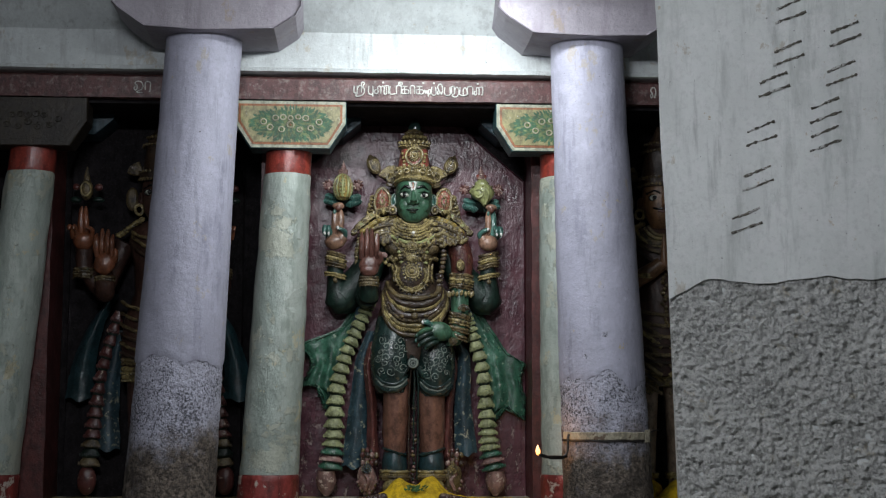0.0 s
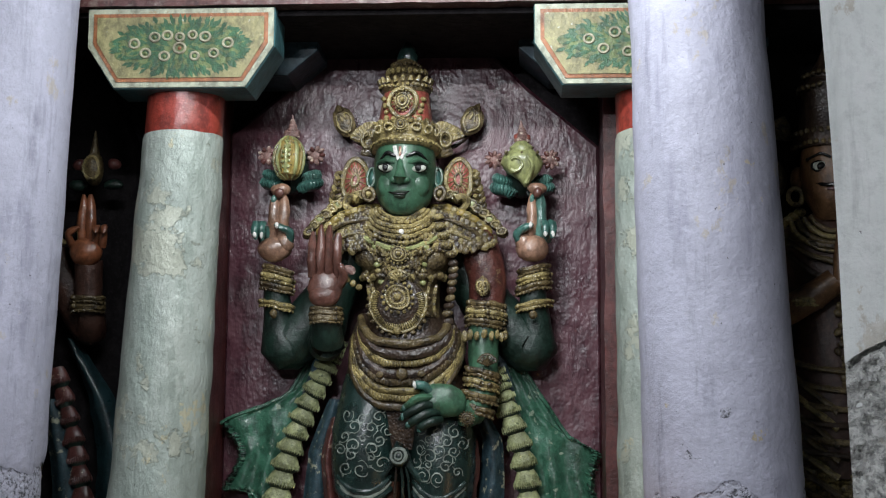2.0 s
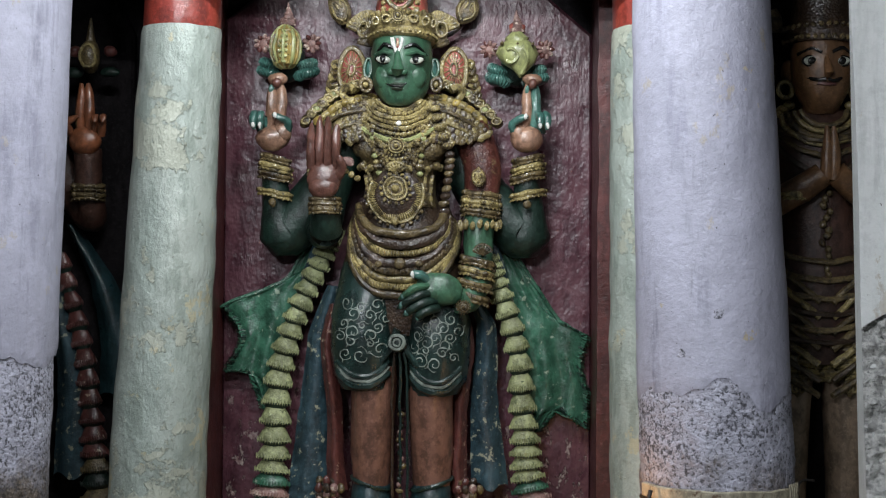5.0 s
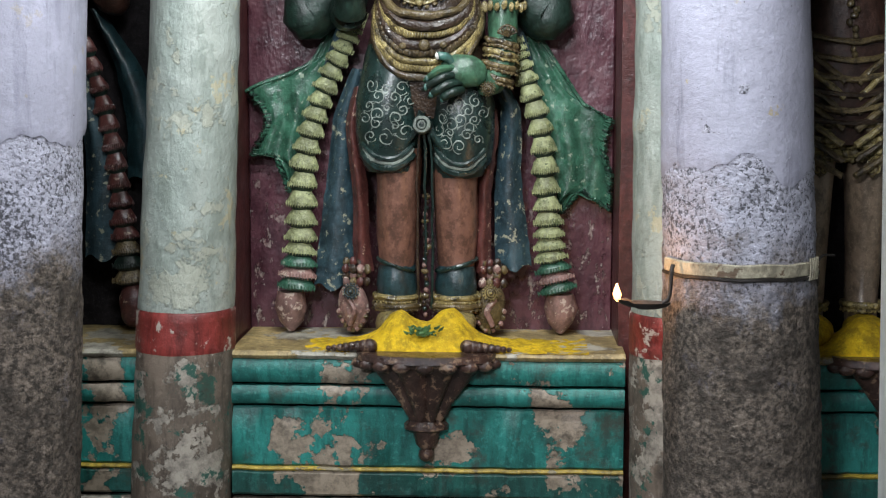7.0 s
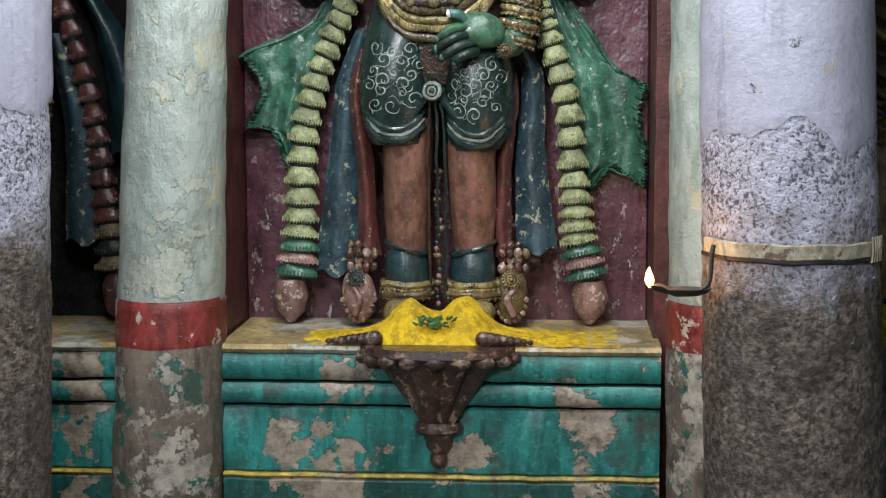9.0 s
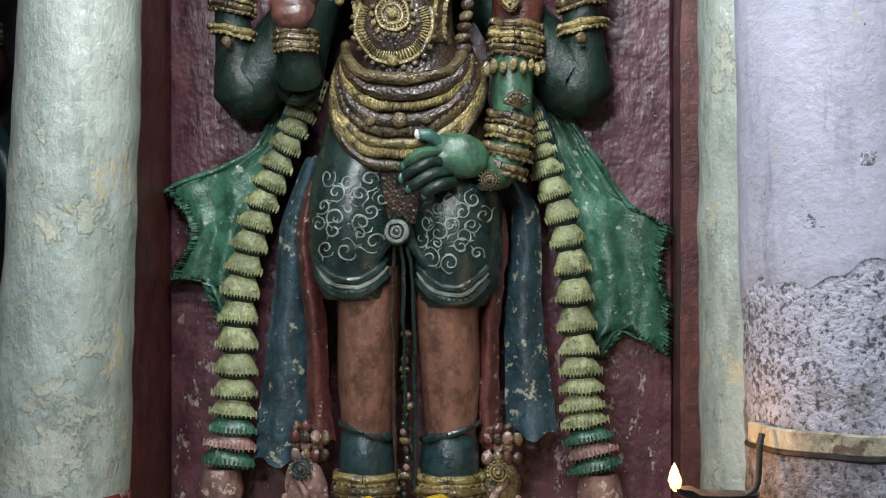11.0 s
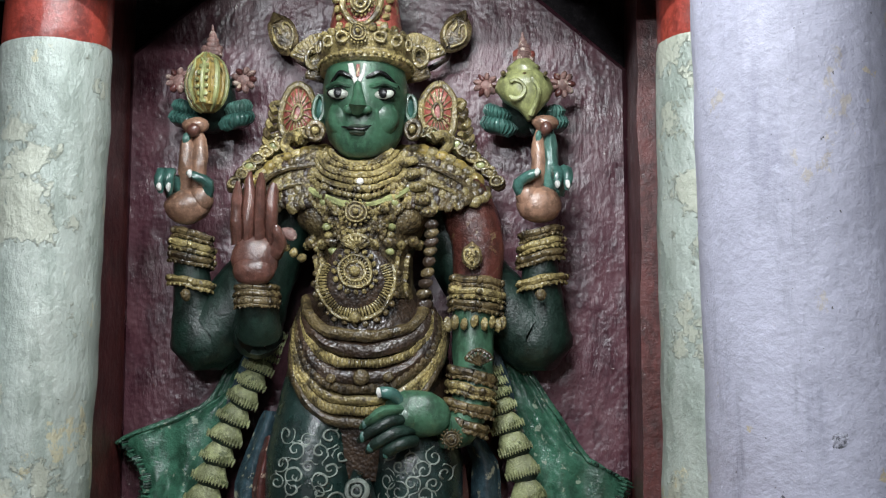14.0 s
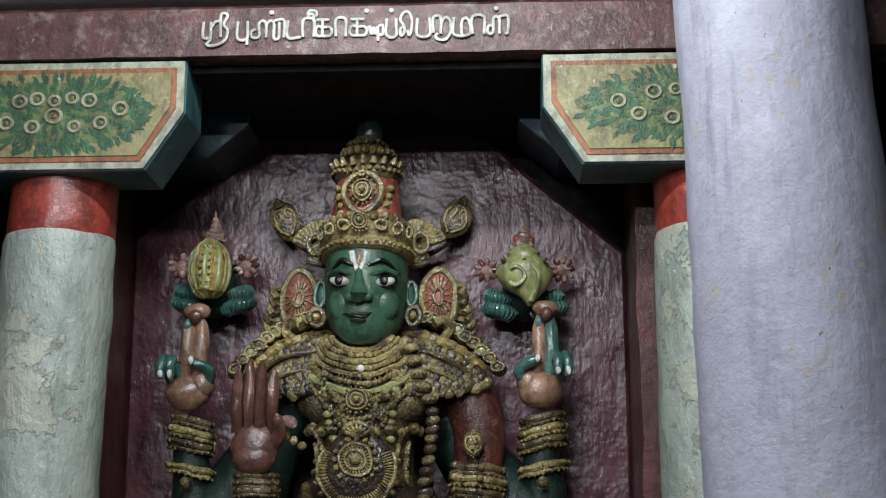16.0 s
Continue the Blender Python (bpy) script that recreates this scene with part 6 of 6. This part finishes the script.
    ribbon(f, [(0.165, -0.15, 1.52), (0.182, -0.15, 1.40), (0.158, -0.14, 1.20), (0.150, -0.13, 1.0), (0.155, -0.13, 0.91)], (0.018, 0.034), MAROON, depth=0.03)
    for x, w in ((-0.285, 1), (0.178, -1)):
        for r in range(4):
            for i in range(3 + r % 2):
                f.ball((x + 0.02 * (i - 1) * 1.2, -0.15 - 0.01 * (r % 2), 0.95 - 0.022 * r), (0.013, 0.010, 0.017), (DULL, MAROON, UMBER, PINK)[(r + i) % 4], 8, 5)
        f.ball((x, -0.15, 0.80), (0.052, 0.035, 0.085), DULL if w < 0 else PINK, 18, 12, 8 * w)
        medallion(f, (x - 0.004 * w, -0.188, 0.855), 0.024, DULL, GOLD if w < 0 else BLUE)
        for i in range(11):
            a = radians(100 + 16 * i)
            f.ball((x + 0.050 * math.sin(a), -0.165, 0.80 + 0.078 * math.cos(a)), 0.009, DULL if i % 2 else PINK, 7, 4)
        f.tube(along([(x - 0.02 * w, -0.175, 0.83), (x + 0.01 * w, -0.19, 0.79), (x - 0.01 * w, -0.18, 0.74)], 10), 0.010, PINK, 8)
    uneven(f)
    return part("statue", f)


tagged(main_statue(), "painted plaster relief statue, green skin, dull gold ornaments", "statue")


def side_statue(cx, skin, cloth, raised, label):
    """A plainer standing figure in a dim side niche."""
    f = Form()

    def hx_of(side):
        return cx + (0.335 if side > 0 else -0.405)

    for s in (-1, 1):
        f.loft([(0.72, cx + 0.09 * s, -0.17, 0.05, 0.09), (0.80, cx + 0.09 * s, -0.14, 0.055, 0.06), (1.0, cx + 0.09 * s, -0.15, 0.058, 0.06), (1.2, cx + 0.088 * s, -0.16, 0.068, 0.075), (1.4, cx + 0.085 * s, -0.16, 0.08, 0.09)], LEGTAN if not raised else skin, 22)
        if not raised:
            f.ball((cx + 0.09 * s, -0.22, 0.745), (0.075, 0.12, 0.055), POWDER, 18, 8)
        bracelet(f, (cx + 0.09 * s, -0.145, 0.82), 0.062, 0.07, GOLD, 0.012, 10)
        for z, r in ((1.42, 0.10), (1.37, 0.098), (1.33, 0.094)):
            bracelet(f, (cx + 0.085 * s, -0.16, z), r, r, GOLD if z < 1.4 else DULL, 0.015, 12, 0.01 * s)
        leaf(f, (cx + 0.085 * s, -0.255, 1.285), 0.028, 0.028, 180, DULL, GOLD)
        bells(f, [(cx + 0.22 * s, -0.12, 1.70), (cx + 0.30 * s, -0.11, 1.4), (cx + 0.34 * s, -0.11, 1.1), (cx + 0.36 * s, -0.11, 0.86)], 0.032, 0.055, 14, lambda b: MAROON if raised and b < 11 else DULL if b % 3 else SHADEGREEN)
        f.ball((cx + 0.37 * s, -0.11, 0.79), (0.05, 0.04, 0.08), MAROON, 16, 10)
        ribbon(f, [(cx + 0.20 * s, -0.10, 1.6), (cx + 0.26 * s, -0.09, 1.3), (cx + 0.27 * s, -0.09, 0.95)], (0.03, 0.07), BLUE, depth=0.035)
        # raised figure's blue cloth is coloured darker teal for the niche's weak light
        ribbon(f, [(cx + 0.25 * s, -0.07, 1.80), (cx + 0.35 * s, -0.07, 1.62), (cx + 0.41 * s, -0.06, 1.42), (cx + 0.43 * s, -0.06, 1.22)], (0.02, 0.085), CUFF if raised else SHADEGREEN, depth=0.04)
    f.loft([(1.36, cx, -0.15, 0.19, 0.11), (1.5, cx, -0.15, 0.20, 0.13), (1.65, cx, -0.15, 0.185, 0.135), (1.8, cx, -0.15, 0.13, 0.12), (1.95, cx, -0.15, 0.135, 0.125), (2.08, cx, -0.15, 0.17, 0.12), (2.15, cx, -0.15, 0.15, 0.09), (2.2, cx, -0.15, 0.06, 0.06)], cloth, 36)
    for z, sag in ((1.48, 0.05), (1.53, 0.06), (1.58, 0.06), (1.63, 0.06), (1.69, 0.06), (1.75, 0.06), (2.13, 0.05), (2.11, 0.08), (2.08, 0.11)):
        w = 0.20 if z < 1.9 else 0.155
        f.tube([(cx + w * math.sin(radians(a)), -0.15 - 0.145 * math.cos(radians(a)), z - sag * math.cos(radians(a)) ** 2) for a in range(-84, 85, 7)], 0.010, DULL if int(z * 100) % 2 else UMBER, 7)
    if not raised:
        for k in range(7):
            for side in (-1, 1):
                f.tube(along([(cx + side * 0.19, -0.17, 1.72 - 0.055 * k), (cx + side * 0.13, -0.262, 1.66 - 0.055 * k), (cx + side * 0.02, -0.292, 1.56 - 0.05 * k)], 12), 0.011, (DULL, GOLD, BELLY)[k % 3], 7)
        for k in range(4):
            r = 0.075 + 0.022 * k
            f.tube([(cx + r * math.sin(radians(a)), -0.245 - 0.035 * math.cos(radians(a)), 2.195 - 0.15 * r - 0.75 * r * math.cos(radians(a))) for a in range(-84, 85, 8)], 0.009, GOLD if k % 2 else DULL, 7)
    for i in range(22):
        f.ball((cx + 0.012 * math.sin(i * 2), -0.285, 2.05 - 0.02 * i), 0.012, DULL, 8, 5)
    f.loft([(2.17, cx, -0.19, 0.05, 0.05), (2.2, cx, -0.21, 0.06, 0.065), (2.24, cx, -0.20, 0.085, 0.09), (2.30, cx, -0.195, 0.098, 0.1), (2.38, cx, -0.195, 0.098, 0.1), (2.43, cx, -0.195, 0.085, 0.09)], skin, 32)
    f.tube([(cx, -0.29, 2.35), (cx, -0.305, 2.32), (cx, -0.318, 2.295), (cx, -0.30, 2.282)], [0.008, 0.011, 0.015, 0.009], skin, 10)
    f.tube([(cx - 0.028, -0.285, 2.262), (cx, -0.297, 2.257), (cx + 0.028, -0.285, 2.262)], 0.006, MAROON, 6)
    for s in (-1, 1):
        f.ball((cx + 0.05 * s, -0.277, 2.335), (0.030, 0.009, 0.019), BLACK, 14, 8)
        f.ball((cx + 0.05 * s, -0.281, 2.335), (0.024, 0.009, 0.014), EYEWHITE, 14, 8)
        f.ball((cx + 0.048 * s, -0.288, 2.335), (0.013, 0.006, 0.012), BLACK, 10, 6)
        if not raised:
            f.tube(along([(cx + 0.004 * s, -0.305, 2.272), (cx + 0.03 * s, -0.295, 2.272), (cx + 0.06 * s, -0.262, 2.285)], 9), 0.006, BLACK, 6)
        f.tube(along([(cx + 0.016 * s, -0.295, 2.36), (cx + 0.05 * s, -0.285, 2.375), (cx + 0.085 * s, -0.25, 2.358)], 9), 0.005, BLACK, 6)
        f.ball((cx + 0.105 * s, -0.18, 2.31), (0.02, 0.03, 0.042), skin, 12, 8)
        f.hoop((cx + 0.115 * s, -0.2, 2.25), 0.022, 0.026, 0.008, GOLD, 16)
        f.ball((cx + 0.165 * s, -0.12, 2.32), (0.036, 0.02, 0.065), DULL, 16, 8)
        fan(f, (cx + 0.11 * s, -0.13, 2.45), 0.08, 20 * s, 80 * s, 8, DULL)
        for i in range(8):
            f.ball((cx + s * (0.10 + 0.018 * i), -0.19 + 0.006 * i, 2.20 - 0.012 * i), (0.02, 0.018, 0.015), GOLD, 8, 5)
        if raised:
            f.tube(along([(cx + 0.19 * s, -0.12, 2.08), (cx + 0.30 * s, -0.10, 1.85), (cx + 0.34 * s, -0.14, 1.84), (hx_of(s), -0.18, 1.94)], 20), [0.062 - 0.0012 * i for i in range(20)], skin, 14)
            for z in (1.89, 1.92):
                bracelet(f, (hx_of(s), -0.175, z), 0.05, 0.048, DULL, 0.010, 9)
            hx = hx_of(s)
            f.tube(along([(hx, -0.17, 1.90), (hx, -0.18, 1.98), (hx, -0.19, 2.05)], 8), 0.046, skin, 12)
            f.ball((hx, -0.22, 2.075), (0.056, 0.036, 0.050), TERRA, 16, 10)
            for dx in (-0.014, 0.014):
                finger(f, [(hx + dx, -0.22, 2.10), (hx + dx, -0.232, 2.18), (hx + dx * 0.8, -0.225, 2.262)], 0.0165, TERRA, None)
            for dx in (0.042, 0.066):
                finger(f, [(hx + s * (dx - 0.012), -0.22, 2.09), (hx + s * dx, -0.25, 2.15), (hx + s * (dx + 0.004), -0.27, 2.13)], 0.0125, TERRA, None)
            finger(f, [(hx - s * 0.04, -0.22, 2.085), (hx - s * 0.05, -0.25, 2.13), (hx - s * 0.015, -0.262, 2.15)], 0.013, TERRA, None)
            f.ball((hx, -0.17, 2.36), (0.034, 0.036, 0.058), DULL, 12, 8)
            f.hoop((hx, -0.2, 2.36), 0.026, 0.038, 0.006, GOLD, 14)
            f.tube([(hx, -0.17, 2.41), (hx, -0.17, 2.49)], [0.018, 0.003], DULL, 8)
            for q in (-1, 1):
                f.ball((hx + 0.06 * q, -0.14, 2.38), (0.022, 0.018, 0.02), MAROON, 10, 6)
                f.ball((hx + 0.06 * q, -0.14, 2.31), (0.034, 0.02, 0.018), DARKGREEN, 10, 6)
            if s < 0:
                px = cx - 0.275
                f.tube(along([(cx - 0.20, -0.16, 2.04), (px - 0.02, -0.18, 1.82), (px, -0.25, 1.80), (px, -0.285, 1.88)], 16), 0.052, skin, 14)
                bracelet(f, (px, -0.28, 1.865), 0.05, 0.05, DULL, 0.010, 9)
                f.ball((px, -0.31, 1.945), (0.056, 0.028, 0.064), TERRA, 16, 10)
                for k in range(4):
                    fx = px - 0.041 + 0.0275 * k
                    finger(f, [(fx, -0.31, 1.98), (fx, -0.325, 2.05), (fx, -0.312, (2.105, 2.135, 2.13, 2.10)[k])], 0.0145, TERRA, None)
                finger(f, [(px + 0.045, -0.31, 1.95), (px + 0.065, -0.33, 1.99), (px + 0.06, -0.335, 2.025)], 0.0145, TERRA, None)
        else:
            f.tube(along([(cx + 0.18 * s, -0.14, 2.10), (cx + 0.24 * s, -0.16, 1.96), (cx + 0.235 * s, -0.21, 1.86), (cx + 0.12 * s, -0.30, 1.90), (cx + 0.02 * s, -0.33, 1.97)], 20), [0.062 - 0.0012 * i for i in range(20)], skin, 14)
            f.tube(along([(cx + 0.185 * s, -0.14, 2.11), (cx + 0.24 * s, -0.165, 1.96), (cx + 0.24 * s, -0.185, 1.91)], 10), 0.068, GREEN, 14)
            bracelet(f, (cx + 0.11 * s, -0.30, 1.90), 0.045, 0.05, GOLD, 0.010, 9)
            for i in range(3):
                bracelet(f, (cx + 0.222 * s, -0.16, 2.01 - 0.024 * i), 0.066, 0.064, GOLD, 0.010, 10)
            f.tube([(cx + 0.012 * s, -0.335, 1.95), (cx + 0.012 * s, -0.345, 2.03), (cx + 0.010 * s, -0.335, 2.12)], [0.02, 0.022, 0.006], skin, 10)
    f.loft([(2.40, cx, -0.195, 0.108, 0.112), (2.43, cx, -0.195, 0.116, 0.12), (2.47, cx, -0.195, 0.1, 0.1), (2.58, cx, -0.19, 0.085, 0.085), (2.61, cx, -0.19, 0.094, 0.094), (2.63, cx, -0.19, 0.07, 0.07), (2.645, cx, -0.19, 0.075, 0.075), (2.66, cx, -0.19, 0.055, 0.055), (2.70, cx, -0.19, 0.03, 0.03), (2.75, cx, -0.19, 0.01, 0.01)], UMBER, 32)
    for z, r, n in ((2.41, 0.118, 34), (2.45, 0.116, 30), (2.60, 0.098, 28), (2.645, 0.078, 22)):
        for i in range(n):
            a = math.tau * i / n
            f.ball((cx + r * math.sin(a), -0.195 - r * math.cos(a), z), 0.009, DULL, 7, 4)
    uneven(f)
    return part("statue", f)


tagged(side_statue(-1.42, DARKFIG, DARKFIG, True, ""), "dark brown painted statue with raised palms in shadow", "statue")
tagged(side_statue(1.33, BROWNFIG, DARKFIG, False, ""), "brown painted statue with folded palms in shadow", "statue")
